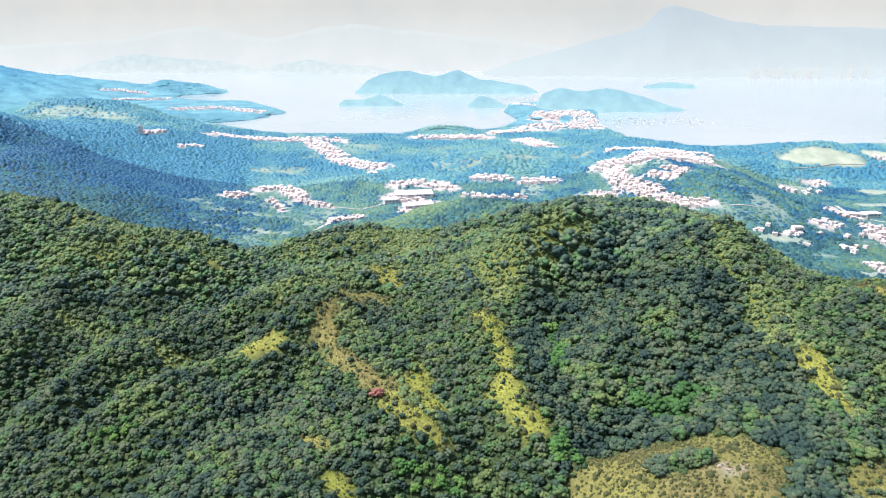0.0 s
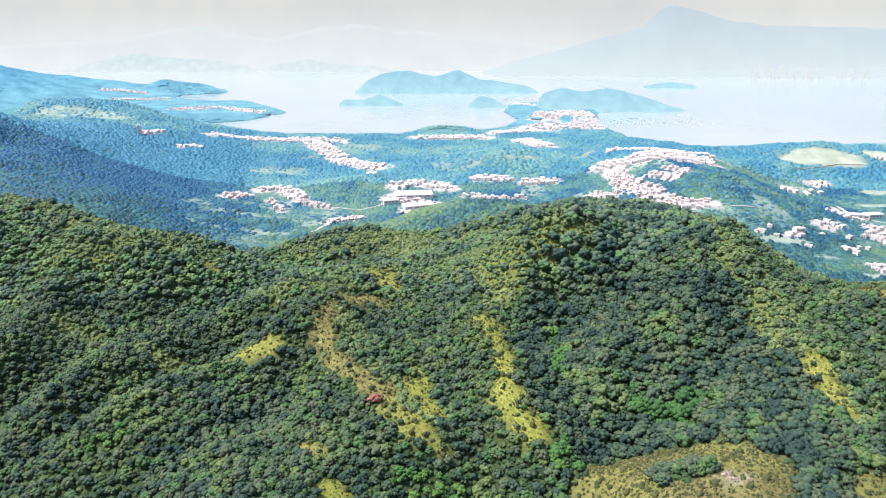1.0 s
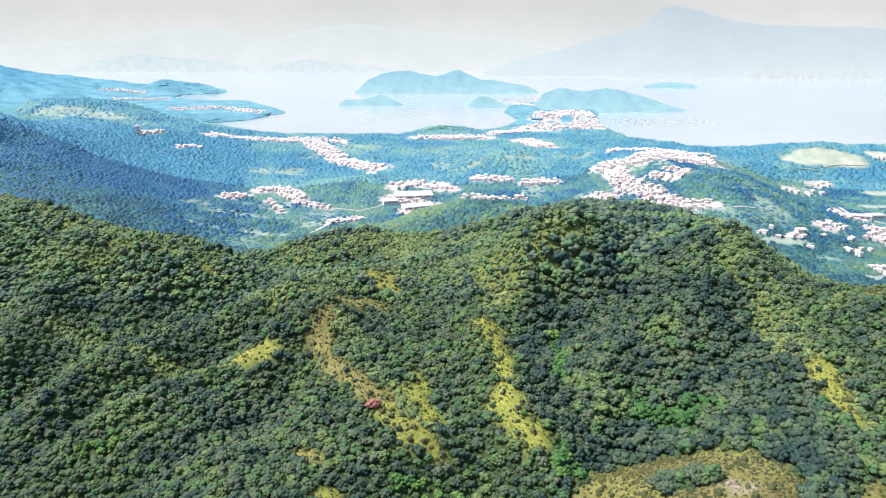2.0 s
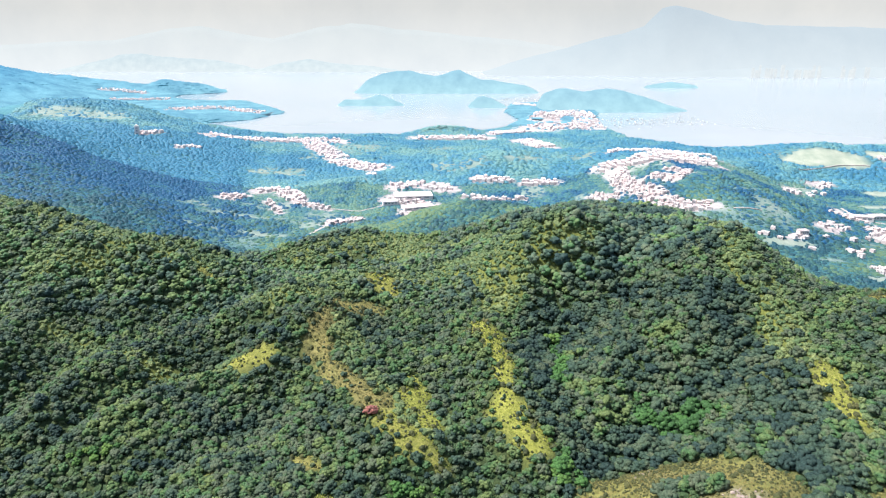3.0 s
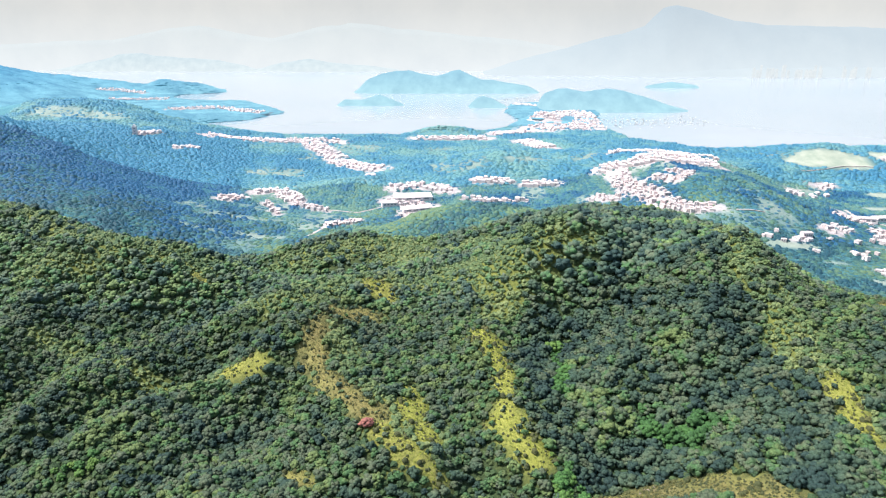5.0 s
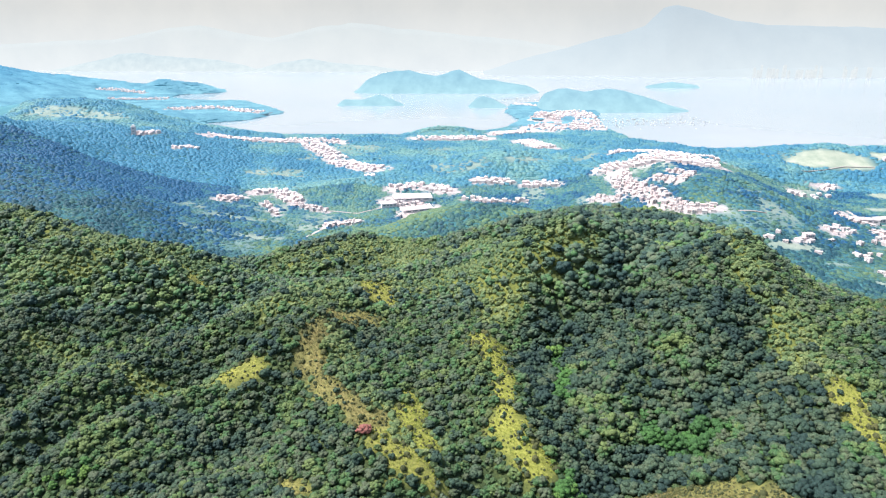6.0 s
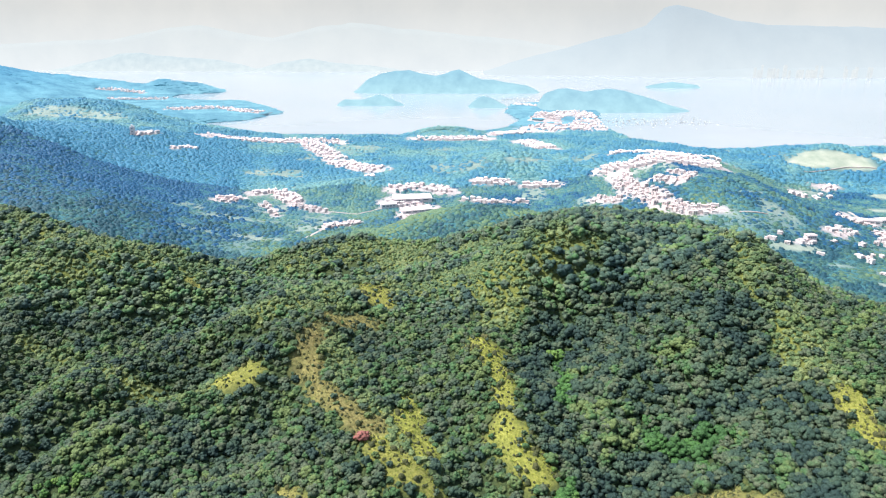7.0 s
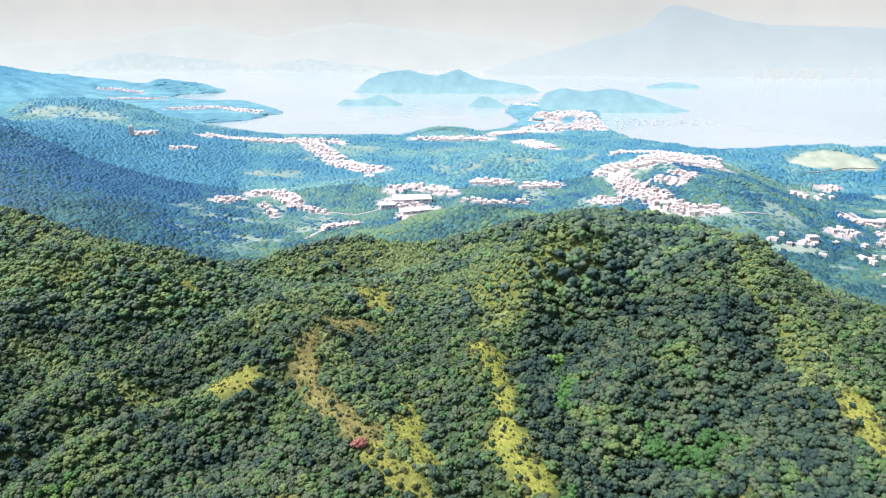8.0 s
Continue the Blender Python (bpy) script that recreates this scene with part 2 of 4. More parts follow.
def lattice(x, y, seed):
    """Smooth value noise from 0 to 1."""
    x, y = np.asarray(x, float), np.asarray(y, float)
    ix, iy = np.floor(x), np.floor(y)
    fx, fy = x - ix, y - iy
    fx, fy = fx * fx * (3 - 2 * fx), fy * fy * (3 - 2 * fy)

    def spot(a, b):
        v = np.sin(a * 127.1 + b * 311.7 + seed * 74.7) * 43758.5453
        return v - np.floor(v)
    return (spot(ix, iy) * (1 - fx) + spot(ix + 1, iy) * fx) * (1 - fy) + (spot(ix, iy + 1) * (1 - fx) + spot(ix + 1, iy + 1) * fx) * fy


def fractal(x, y, size, seed, octaves=4):
    total, amp, top = 0.0, 1.0, 0.0
    for k in range(octaves):
        total = total + amp * lattice(x / size + 17.3 * k, y / size - 9.1 * k, seed + k)
        top, amp, size = top + amp, amp * 0.5, size * 0.5
    return total / top - 0.5


def mounds(x, y, rows):
    z = 0.0
    for mx, my, high, along, across, turn in rows:
        c, s = math.cos(radians(turn)), math.sin(radians(turn))
        u, v = (x - mx) * c + (y - my) * s, (y - my) * c - (x - mx) * s
        z = z + high * np.exp(-0.5 * ((u / along) ** 2 + (v / across) ** 2))
    return z


def off_line(x, y, line):
    best = np.full(np.shape(x), 1e9)
    for (ax, ay), (bx, by) in zip(line, line[1:]):
        dx, dy = bx - ax, by - ay
        k = np.clip(((x - ax) * dx + (y - ay) * dy) / (dx * dx + dy * dy), 0, 1)
        best = np.minimum(best, np.hypot(x - ax - k * dx, y - ay - k * dy))
    return best


def folds(x, y):
    z = 0.0
    for high, half, line in FOLDS:
        z = z + high * np.exp(-0.5 * (off_line(x, y, line) / half) ** 2)
    return z


def step(a, b, v):
    k = np.clip((v - a) / (b - a), 0, 1)
    return k * k * (3 - 2 * k)


def inland(x, y):
    """Metres from the coast; at sea below nought."""
    best, inside = np.full(np.shape(x), 1e9), np.zeros(np.shape(x), bool)
    for (ax, ay), (bx, by) in zip(COAST, COAST[1:] + COAST[:1]):
        dx, dy = bx - ax, by - ay
        k = np.clip(((x - ax) * dx + (y - ay) * dy) / (dx * dx + dy * dy), 0, 1)
        best = np.minimum(best, np.hypot(x - ax - k * dx, y - ay - k * dy))
        if dy:
            inside ^= ((ay > y) != (by > y)) & (x < dx * (y - ay) / dy + ax)
    return np.where(inside, best, -best)


def height(x, y):
    x, y = np.asarray(x, float), np.asarray(y, float)
    shore = inland(x, y) + 14 * fractal(x, y, 90, 5)
    hills = mounds(x, y, VALLEY)
    far = 8 + (hills + (5 + 0.3 * hills) * (0.16 - np.abs(fractal(x, y, 230, 13, 4))) * 2) * step(-5, 60, shore) + 9 * fractal(x, y, 220, 3) * step(0, 150, shore)
    far = np.where(shore > 0, np.minimum(far, 2 + shore * 0.5), np.maximum(-30, shore * 0.3))
    blend = step(700, 930, y + 0.12 * np.abs(x))
    if np.all(blend >= 1):
        return far
    close = blend < 1
    out, x, y = far, x[close], y[close]
    near = NEAR_BASE + mounds(x, y, NEAR) + folds(x, y) + 8 * fractal(x, y, 70, 2) + 10 * (0.2 - np.abs(fractal(x, y, 130, 9, 3))) + 7 * (0.14 - np.abs(fractal(x, y, 52, 19, 3)))
    rest = step(-60, -700, y)
    near = near * (1 - rest) + 60 * rest
    side = step(450, 900, np.abs(x))
    near = near * (1 - side) + np.maximum(near, 40) * side
    out[close] = near * (1 - blend[close]) + far[close] * blend[close]
    return out


def z_at(x, y):
    return float(height(np.array([x]), np.array([y]))[0])


# ---- what grows where ----
# ridge grass: half width, dryness, then the line of it
STRIPS = [
    (10.0, 0.75, [(-46, 410), (-58, 400)]), (7.0, 0.8, [(-66, 384), (-70, 365), (-65, 349), (-57, 335), (-43, 322), (-32, 306)]),
    (4.6, 0.3, [(-32, 305), (-25, 293), (-15, 285), (-2, 277)]),
    (6.0, 0.3, [(-42, 456), (-39, 447), (-36, 437)]),
    (3.2, 0.1, [(-15, 323), (-12, 310), (-4, 298)]),
    (9.5, 0.15, [(23, 384), (31, 374)]), (6.6, 0.15, [(30, 374), (31, 346), (32, 326), (34, 309)]), (9.0, 0.1, [(34, 309), (38, 295), (43, 287)]),
    (6.0, 0.25, [(-112, 352), (-94, 354)]),
    (2.5, 0.0, [(-98, 255), (-95, 257)]),
    (3.5, 0.0, [(-47, 246), (-41, 239)]),
    (3.6, 0.2, [(185, 309), (183, 297), (182, 280), (183, 274)]),
    (6.0, 0.4, [(262, 388), (250, 380), (246, 354)]),
    (3.0, 0.4, [(-170, 472), (-161, 464), (-155, 457)]),
    (2.5, 0.6, [(-63, 277), (-58, 270)]), (2.0, 0.2, [(-14, 338), (-9, 318)]),
]
# thin scrub on crests: half width and line
SCRUB = [
    (20.0, [(-375, 592), (-281, 516), (-221, 488), (-176, 487)]), (18.0, [(-43, 580), (-2, 555), (36, 545), (69, 460)]),
    (22.0, [(-50, 470), (-23, 476), (15, 468), (45, 445)]), (12.0, [(186, 443), (180, 400), (186, 378), (181, 349), (179, 329)]),
    (12.0, [(-82, 413), (-69, 425), (-53, 454)]), (9.0, [(-163, 366), (-134, 360), (-106, 343)]), (9.0, [(37, 445), (43, 423), (31, 404)]),
    (9.0, [(-271, 452), (-234, 460)]), (6.0, [(-146, 421), (-131, 426), (-103, 408), (-69, 402)]), (12.0, [(-60, 372), (-52, 345), (-30, 318), (-8, 300)]),
    (7.0, [(185, 312), (183, 290), (184, 265)]), (6.0, [(-240, 400), (-200, 380), (-163, 366)]),
    (20.0, [(27, 475), (46, 457), (65, 452), (85, 458)]), (12.0, [(55, 433), (36, 424)]), (16.0, [(-128, 604), (-97, 604), (-45, 623), (8, 543)]),
]
LUSH = [(6.0, [(101, 321), (106, 311)]), (3.5, [(67, 391), (69, 365), (62, 335)]), (5.0, [(-148, 279), (-159, 273)]), (7.0, [(112, 306), (130, 309)]), (6.0, [(52, 285), (58, 270)]), (5.0, [(-20, 262), (5, 258)])]


def oval(x, y, mx, my, rx, ry):
    return np.hypot((x - mx) / rx, (y - my) / ry)


def grassy(x, y):
    """Grass cover and its dryness."""
    rag = 12 * fractal(x, y, 11, 31, 4) + 8 * fractal(x, y, 26, 33, 2)
    g, dry = np.zeros(np.shape(x)), np.zeros(np.shape(x))
    for half, d, line in STRIPS:
        k = 1 - step(half * 0.45, half * 1.5, off_line(x, y, line) + rag)
        dry = np.where(k > g, d, dry)
        g = np.maximum(g, k)
    for mx, my, rx, ry, d in ((96, 241, 48, 44, 0.85), (180, 221, 24, 20, 0.5)):
        k = 1 - step(0.86, 1.0, oval(x, y, mx, my, rx, ry) + rag * 0.02)
        k = 0.78 * k * step(0.75, 1.05, oval(x, y, 96, 242, 14, 9) + rag * 0.06)
        dry = np.where(k > g, np.clip(d - 2.0 * fractal(x, y, 24, 35, 3) - 0.5 * (1 - step(75, 95, x)), 0.55, 1), dry)
        g = np.maximum(g, k)
    return g, dry


def scrubby(x, y):
    s = np.zeros(np.shape(x))
    for half, line in SCRUB:
        s = np.maximum(s, 1 - step(half * 0.5, half * 1.5, off_line(x, y, line) + 10 * fractal(x, y, 14, 37, 3)))
    return s


def lushy(x, y):
    s = np.zeros(np.shape(x))
    for half, line in LUSH:
        s = np.maximum(s, 1 - step(half * 0.6, half * 1.4, off_line(x, y, line) + 6 * fractal(x, y, 10, 41, 3)))
    return s


# hamlets and estates: half width of the built strip, houses, line
HAMLETS = [
    (14, 15, [(-375, 1150), (-349, 1178)]),
    (16, 36, [(-333, 1222), (-298, 1238), (-247, 1165)]),
    (8, 15, [(-250, 1157), (-190, 1118)]),
    (8, 9, [(-300, 1158), (-263, 1085)]),
    (10, 24, [(-176, 1030), (-130, 1056)]),
    (16, 22, [(-94, 1170), (-24, 1150)]),
    (12, 9, [(-64, 1090), (-30, 1060)]),
    (7, 19, [(36, 1189), (144, 1159)]),
    (10, 14, [(248, 1119), (280, 1084)]),
    (20, 92, [(286, 1246), (336, 1231), (375, 1228), (420, 1211), (476, 1189)]),
    (17, 66, [(304, 1202), (305, 1125), (319, 1056), (326, 1018)]),
    (9, 27, [(346, 1124), (364, 1070), (394, 1096), (379, 1140)]),
    (14, 34, [(326, 1005), (350, 974), (383, 964)]),
    (8, 9, [(620, 1065), (635, 1032), (653, 1025)]),
    (10, 9, [(534, 931), (582, 972)]),
    (16, 22, [(648, 993), (640, 942)]),
    (6, 4, [(456, 870), (481, 882)]),
    (7, 7, [(595, 1169), (629, 1186)]),
    (8, 4, [(531, 794), (533, 775)]),
    (3, 3, [(417, 877), (422, 871)]),
]
TOWN = [
    (34, 165, [(-579, 1740), (-492, 1790), (-382, 1820), (-276, 1820)]), (26, 92, [(-349, 1801), (-294, 1694), (-242, 1590)]),
    (26, 84, [(-69, 1898), (119, 1905)]), (30, 84, [(215, 1850), (262, 1760)]), (20, 73, [(140, 1977), (245, 2039)]),
    (58, 270, [(290, 2090), (342, 2122), (441, 2110), (490, 2280), (446, 2526)]), (50, 140, [(323, 2241), (400, 2444)]), (16, 43, [(275, 2760), (380, 2650)]),
    (34, 109, [(-1011, 2559), (-817, 2600), (-640, 2470)]), (24, 66, [(-1533, 3134), (-1440, 3151), (-1324, 3114)]), (24, 66, [(-1379, 2904), (-1266, 2915), (-1151, 2924)]),
    (14, 32, [(-88, 1235), (-47, 1260), (17, 1228)]),
    (9, 26, [(60, 1269), (128, 1251)]),
    (9, 22, [(147, 1238), (208, 1227)]),
    (24, 62, [(-236, 1536), (-177, 1467), (-131, 1430)]),
    (5, 5, [(-148, 1368), (-131, 1313)]),
    (10, 62, [(324, 1340), (378, 1355), (417, 1317), (464, 1278), (509, 1275)]),
    (10, 32, [(356, 1271), (407, 1267), (448, 1203)]),
    (7, 7, [(689, 1243), (732, 1274)]),
    (8, 7, [(672, 1650), (720, 1640)]),
    (6, 5, [(894, 1406), (909, 1387)]),
    (10, 15, [(-679, 1554), (-659, 1615)]),
    (6, 11, [(-580, 1503), (-542, 1538)]),
]
# lone houses among the trees and fields
LONE = [(22, 12, [(612, 950), (640, 925)]), (30, 11, [(430, 900), (500, 850), (575, 885)]), (10, 5, [(525, 798), (540, 780)]), (20, 5, [(600, 1180), (700, 1200)])]
# lanes: half width and line
ROADS = [
    (2.4, [(411, 951), (429, 950), (450, 949)]), (2.2, [(310, 1061), (315, 1100), (329, 1121), (355, 1137)]), (2.2, [(-197, 967), (-182, 1011), (-164, 1036)]),
    (2.0, [(-191, 1124), (-137, 1111), (-92, 1150)]), (2.2, [(658, 1108), (651, 1044), (691, 1024)]), (2.0, [(695, 1334), (800, 1372), (846, 1372), (894, 1358)]),
]
FIELDS = [
    (787, 1400, 92, 52, 0.9), (910, 1420, 40, 30, 0.9), (800, 1233, 50, 16, 0.8), (455, 852, 34, 9, 0.6), (-209, 1700, 55, 50, 0.35), (-353, 966, 30, 9, 0.45),
    (-273, 975, 40, 8, 0.5), (-346, 1053, 45, 14, 0.35), (-327, 1423, 50, 28, 0.4), (684, 1243, 26, 14, 0.6), (518, 756, 24, 12, 0.6), 
    (-960, 1850, 130, 60, 0.6), (-133, 1276, 18, 18, 0.4), (446, 856, 40, 10, 0.7), (598, 909, 34, 9, 0.5), (479, 809, 18, 8, 0.5), (757, 1142, 60, 14, 0.8), (640, 1215, 60, 12, 0.6),
    (465, 1023, 30, 8, 0.4), (-357, 1398, 46, 20, 0.6), (-300, 1052, 60, 10, 0.5), (-400, 1085, 30, 14, 0.45), (-209, 1743, 70, 40, 0.5), (-10, 1743, 40, 25, 0.4), (164, 1346, 20, 12, 0.6), (-256, 973, 30, 8, 0.6),
]


# bare cleared lots: middle, half length, half breadth, turn
LOTS = [(644, 1072, 42, 11, 105), (700, 1268, 36, 12, 30), (617, 1202, 20, 10, 10), (-44, 1124, 34, 15, 20), (-55, 1197, 44, 16, 8), (-36, 1245, 30, 12, 0)]


def built(x, y):
    s = np.zeros(np.shape(x))
    for mx, my, rx, ry, turn in LOTS:
        c, d = math.cos(radians(turn)), math.sin(radians(turn))
        u, v = (x - mx) * c + (y - my) * d, (y - my) * c - (x - mx) * d
        s = np.maximum(s, 1 - step(0.85, 1.15, np.hypot(u / rx, v / ry) + 0.8 * fractal(x, y, 25, 57, 3)))
    for half, _, line in HAMLETS + TOWN:
        s = np.maximum(s, 1 - step(half * 0.95, half * 1.6, off_line(x, y, line) + 14 * fractal(x, y, 30, 53, 3)))
    return s


def rocky(x, y):
    rag = 1.2 * fractal(x, y, 6, 67, 3)
    return np.maximum(1 - step(0.5, 1.1, oval(x, y, 115, 230, 6, 6) + rag), 1 - step(0.5, 1.1, oval(x, y, 90, 275, 4, 3) + rag))


def fields(x, y):
    s = np.zeros(np.shape(x))
    for mx, my, rx, ry, strong in FIELDS:
        s = np.maximum(s, strong - strong * step(0.85, 1.05, oval(x, y, mx, my, rx, ry) + 0.5 * fractal(x, y, 40, 61, 3)))
    return np.maximum(s, meadows(x, y))


def meadows(x, y):
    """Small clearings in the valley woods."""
    return 0.5 * step(0.10, 0.20, fractal(x, y, 75, 73, 3)) * step(860, 980, y) * (1 - step(1500, 2000, y)) * step(-420, -250, x + 0.12 * (y - 1100))


def on_road(x, y):
    s = np.zeros(np.shape(x))
    for half, line in ROADS:
        s = np.maximum(s, 1 - step(half, half + 2.5, off_line(x, y, line)))
    return s


def along(line, k):
    """The point at the share k of a line, and the line's bearing there."""
    parts = [(math.hypot(b[0] - a[0], b[1] - a[1]), a, b) for a, b in zip(line, line[1:])]
    left = k * sum(p[0] for p in parts)
    for length, a, b in parts:
        if left <= length or (length, a, b) == parts[-1]:
            s = left / length
            return a[0] + s * (b[0] - a[0]), a[1] + s * (b[1] - a[1]), math.atan2(b[1] - a[1], b[0] - a[0])
        left -= length


def mesh_of(name, verts, faces, mat, smooth=False):
    """A mesh from arrays; all faces have the same number of corners."""
    faces = np.asarray(faces)
    me = bpy.data.meshes.new(name)
    me.vertices.add(len(verts))
    me.vertices.foreach_set("co", np.asarray(verts, np.float32).ravel())
    sides = faces.shape[1]
    me.loops.add(faces.size)
    me.loops.foreach_set("vertex_index", faces.astype(np.int32).ravel())
    me.polygons.add(len(faces))
    me.polygons.foreach_set("loop_start", np.arange(0, faces.size, sides, dtype=np.int32))
    me.polygons.foreach_set("use_smooth", np.full(len(faces), smooth))
    me.update(calc_edges=True)
    me.materials.append(mat)
    return me


def spread(a, b, dense_a, dense_b, fine, grow):
    """Rising numbers, fine between dense_a and dense_b and ever wider outside."""
    mid = list(np.arange(dense_a, dense_b, fine))
    w, v = fine, dense_b
    while v < b:
        mid.append(v)
        w = min(w * grow, 90)
        v += w
    mid.append(b)
    w, v = fine, dense_a - fine
    while v > a:
        mid.insert(0, v)
        w = min(w * grow, 90)
        v -= w
    mid.insert(0, a)
    return np.array(mid)


def build_ground():
    xs = spread(-4800, 4800, -300, 300, 5.5, 1.024)
    ys = spread(-4800, 4800, 190, 560, 5.5, 1.018)
    gx, gy = np.meshgrid(xs, ys)
    gz = height(gx, gy)
    nx, ny = len(xs), len(ys)
    k = (np.arange(ny - 1)[:, None] * nx + np.arange(nx - 1)[None]).ravel()
    faces = np.stack([k, k + 1, k + nx + 1, k + nx], 1)
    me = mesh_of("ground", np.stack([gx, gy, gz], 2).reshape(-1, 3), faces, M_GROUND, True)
    g, dry = grassy(gx, gy)
    s = scrubby(gx, gy)
    # far and coast: masks of the painted haze, rising with distance.
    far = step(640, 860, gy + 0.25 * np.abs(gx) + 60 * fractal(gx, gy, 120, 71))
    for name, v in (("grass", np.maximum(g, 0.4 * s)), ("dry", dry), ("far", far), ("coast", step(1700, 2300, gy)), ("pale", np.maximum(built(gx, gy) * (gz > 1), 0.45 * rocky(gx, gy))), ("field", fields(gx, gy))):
        me.attributes.new(name, "FLOAT", "POINT").data.foreach_set("value", np.asarray(v, np.float32).ravel())
    tagged(new("ground", me), "wooded hills, valley and coast with grassy ridges", "ground", kind="structure")


build_ground()


def build_roads():
    for half, line in ROADS:
        length = sum(math.dist(a, c) for a, c in zip(line, line[1:]))
        n = max(6, int(length / 6))
        verts, faces = [], []
        for k in range(n + 1):
            x, y, b = along(line, k / n)
            sx, sy = -math.sin(b) * half, math.cos(b) * half
            high = max(z_at(x + s * sx, y + s * sy) for s in (-1, -0.5, 0, 0.5, 1)) + 0.4
            verts += [(x - sx, y - sy, high - 2), (x - sx, y - sy, high), (x + sx, y + sy, high), (x + sx, y + sy, high - 2)]
            if k:
                a = 4 * k
                faces += [(a - 4 + j, a + j, a + j + 1, a - 3 + j) for j in range(3)]
        tagged(new("road", mesh_of("road", np.array(verts), faces, M_ROAD)), "narrow pale concrete lane on a low bank", "road", kind="structure")


build_roads()


def build_water():
    xs = np.linspace(-5050, 5050, 42)
    gx, gy = np.meshgrid(xs, xs)
    n = len(xs)
    k = (np.arange(n - 1)[:, None] * n + np.arange(n - 1)[None]).ravel()
    me = mesh_of("water", np.stack([gx, gy, 0 * gx], 2).reshape(-1, 3), np.stack([k, k + 1, k + n + 1, k + n], 1), M_WATER)
    tagged(new("water", me), "calm bay water, its colour paled for hazy sky glare", "sea", kind="structure")


build_water()


def build_air():
    n = 160
    ring = []
    for k in range(n):
        c, s = math.cos(2 * math.pi * k / n), math.sin(2 * math.pi * k / n)
        r = 5045 / (abs(c) ** 8 + abs(s) ** 8) ** 0.125
        ring.append((r * c, r * s))
    verts, faces = [], []
    for z, r in ((-40, 1), (150, 1), (420, 1), (800, 0.995)):
        verts += [(r * x, r * y, z) for x, y in ring]
    for j in range(3):
        faces += [(j * n + k, j * n + (k + 1) % n, (j + 1) * n + (k + 1) % n, (j + 1) * n + k) for k in range(n)]
    tagged(new("backdrop", mesh_of("backdrop", np.array(verts), faces, M_AIR, True)), "glowing backdrop sheet painted as pale hazy air along the horizon", "sky", kind="structure")


build_air()


def far_range(name, ridge, y, half, label, mat, fine=18, rough=0.10, category="mountain"):
    """An island or a far range by its ridge, rows of x and height, that runs along x."""
    xs, ys = np.arange(ridge[0][0], ridge[-1][0] + fine, fine), np.arange(y - 2.6 * half, min(y + 2.6 * half, 5030), fine)
    gx, gy = np.meshgrid(xs, ys)
    high = np.interp(gx, [p[0] for p in ridge], [p[1] for p in ridge])
    off = np.clip(1 - ((gy - y + 0.5 * half * fractal(gx, gy, 9 * fine, 89, 3)) / (2.2 * half)) ** 2, 0, 1)
    gz = high * off ** 1.4 * (1 + rough * fractal(gx, gy, 170, 83, 5)) + 3 * fractal(gx, gy, fine * 4, 85, 3) * step(6, 30, high) - 6
    nx, ny = len(xs), len(ys)
    k = (np.arange(ny - 1)[:, None] * nx + np.arange(nx - 1)[None]).ravel()
    faces = np.stack([k, k + 1, k + nx + 1, k + nx], 1)
    faces = faces[gz.ravel()[faces].max(1) > -1]
    return tagged(new(name, mesh_of(name, np.stack([gx, gy, gz], 2).reshape(-1, 3), faces, mat, True)), label, category, kind="structure")


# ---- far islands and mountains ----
# These stand in clear air; their haze is the glow of their materials.
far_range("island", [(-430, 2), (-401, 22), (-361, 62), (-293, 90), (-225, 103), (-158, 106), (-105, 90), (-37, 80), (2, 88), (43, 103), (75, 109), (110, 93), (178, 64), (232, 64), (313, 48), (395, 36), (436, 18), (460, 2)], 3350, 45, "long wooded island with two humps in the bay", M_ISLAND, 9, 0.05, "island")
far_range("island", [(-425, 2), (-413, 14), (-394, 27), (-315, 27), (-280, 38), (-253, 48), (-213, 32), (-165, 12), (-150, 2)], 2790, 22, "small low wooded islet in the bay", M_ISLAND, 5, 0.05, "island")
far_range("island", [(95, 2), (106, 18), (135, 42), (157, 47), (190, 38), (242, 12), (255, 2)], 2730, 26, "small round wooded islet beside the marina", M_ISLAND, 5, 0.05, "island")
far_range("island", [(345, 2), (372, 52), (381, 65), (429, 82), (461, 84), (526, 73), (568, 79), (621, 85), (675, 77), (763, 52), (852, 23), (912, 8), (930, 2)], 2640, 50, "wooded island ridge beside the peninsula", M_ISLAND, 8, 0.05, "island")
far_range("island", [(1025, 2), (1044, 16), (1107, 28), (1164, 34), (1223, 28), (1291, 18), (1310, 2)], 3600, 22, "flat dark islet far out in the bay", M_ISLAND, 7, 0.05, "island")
far_range("far_hills", [(-1400, 2), (-1245, 26), (-1106, 62), (-929, 90), (-794, 68), (-600, 49), (-347, 24), (-220, 2)], 4870, 50, "low island range on the horizon, haze painted as glow", M_FAR_HILL, rough=0.25)
far_range("far_hills", [(-2720, 2), (-2553, 34), (-2310, 87), (-2209, 117), (-2072, 124), (-1920, 98), (-1687, 90), (-1533, 79), (-1361, 42), (-1240, 2)], 4870, 50, "low range on the far shore, haze painted as glow", M_FAR_HILL, rough=0.25)
far_range("far_mountain", [(250, 2), (436, 69), (622, 123), (807, 163), (990, 220), (1172, 263), (1317, 305), (1377, 368), (1424, 417), (1489, 431), (1581, 420), (1714, 389), (1905, 337), (2093, 309), (2353, 305), (2650, 298), (2903, 291), (3400, 256), (3900, 120), (4200, 2)], 4700, 130, "broad mountain behind the far shore, haze painted as glow", M_FAR, 26, 0.06)
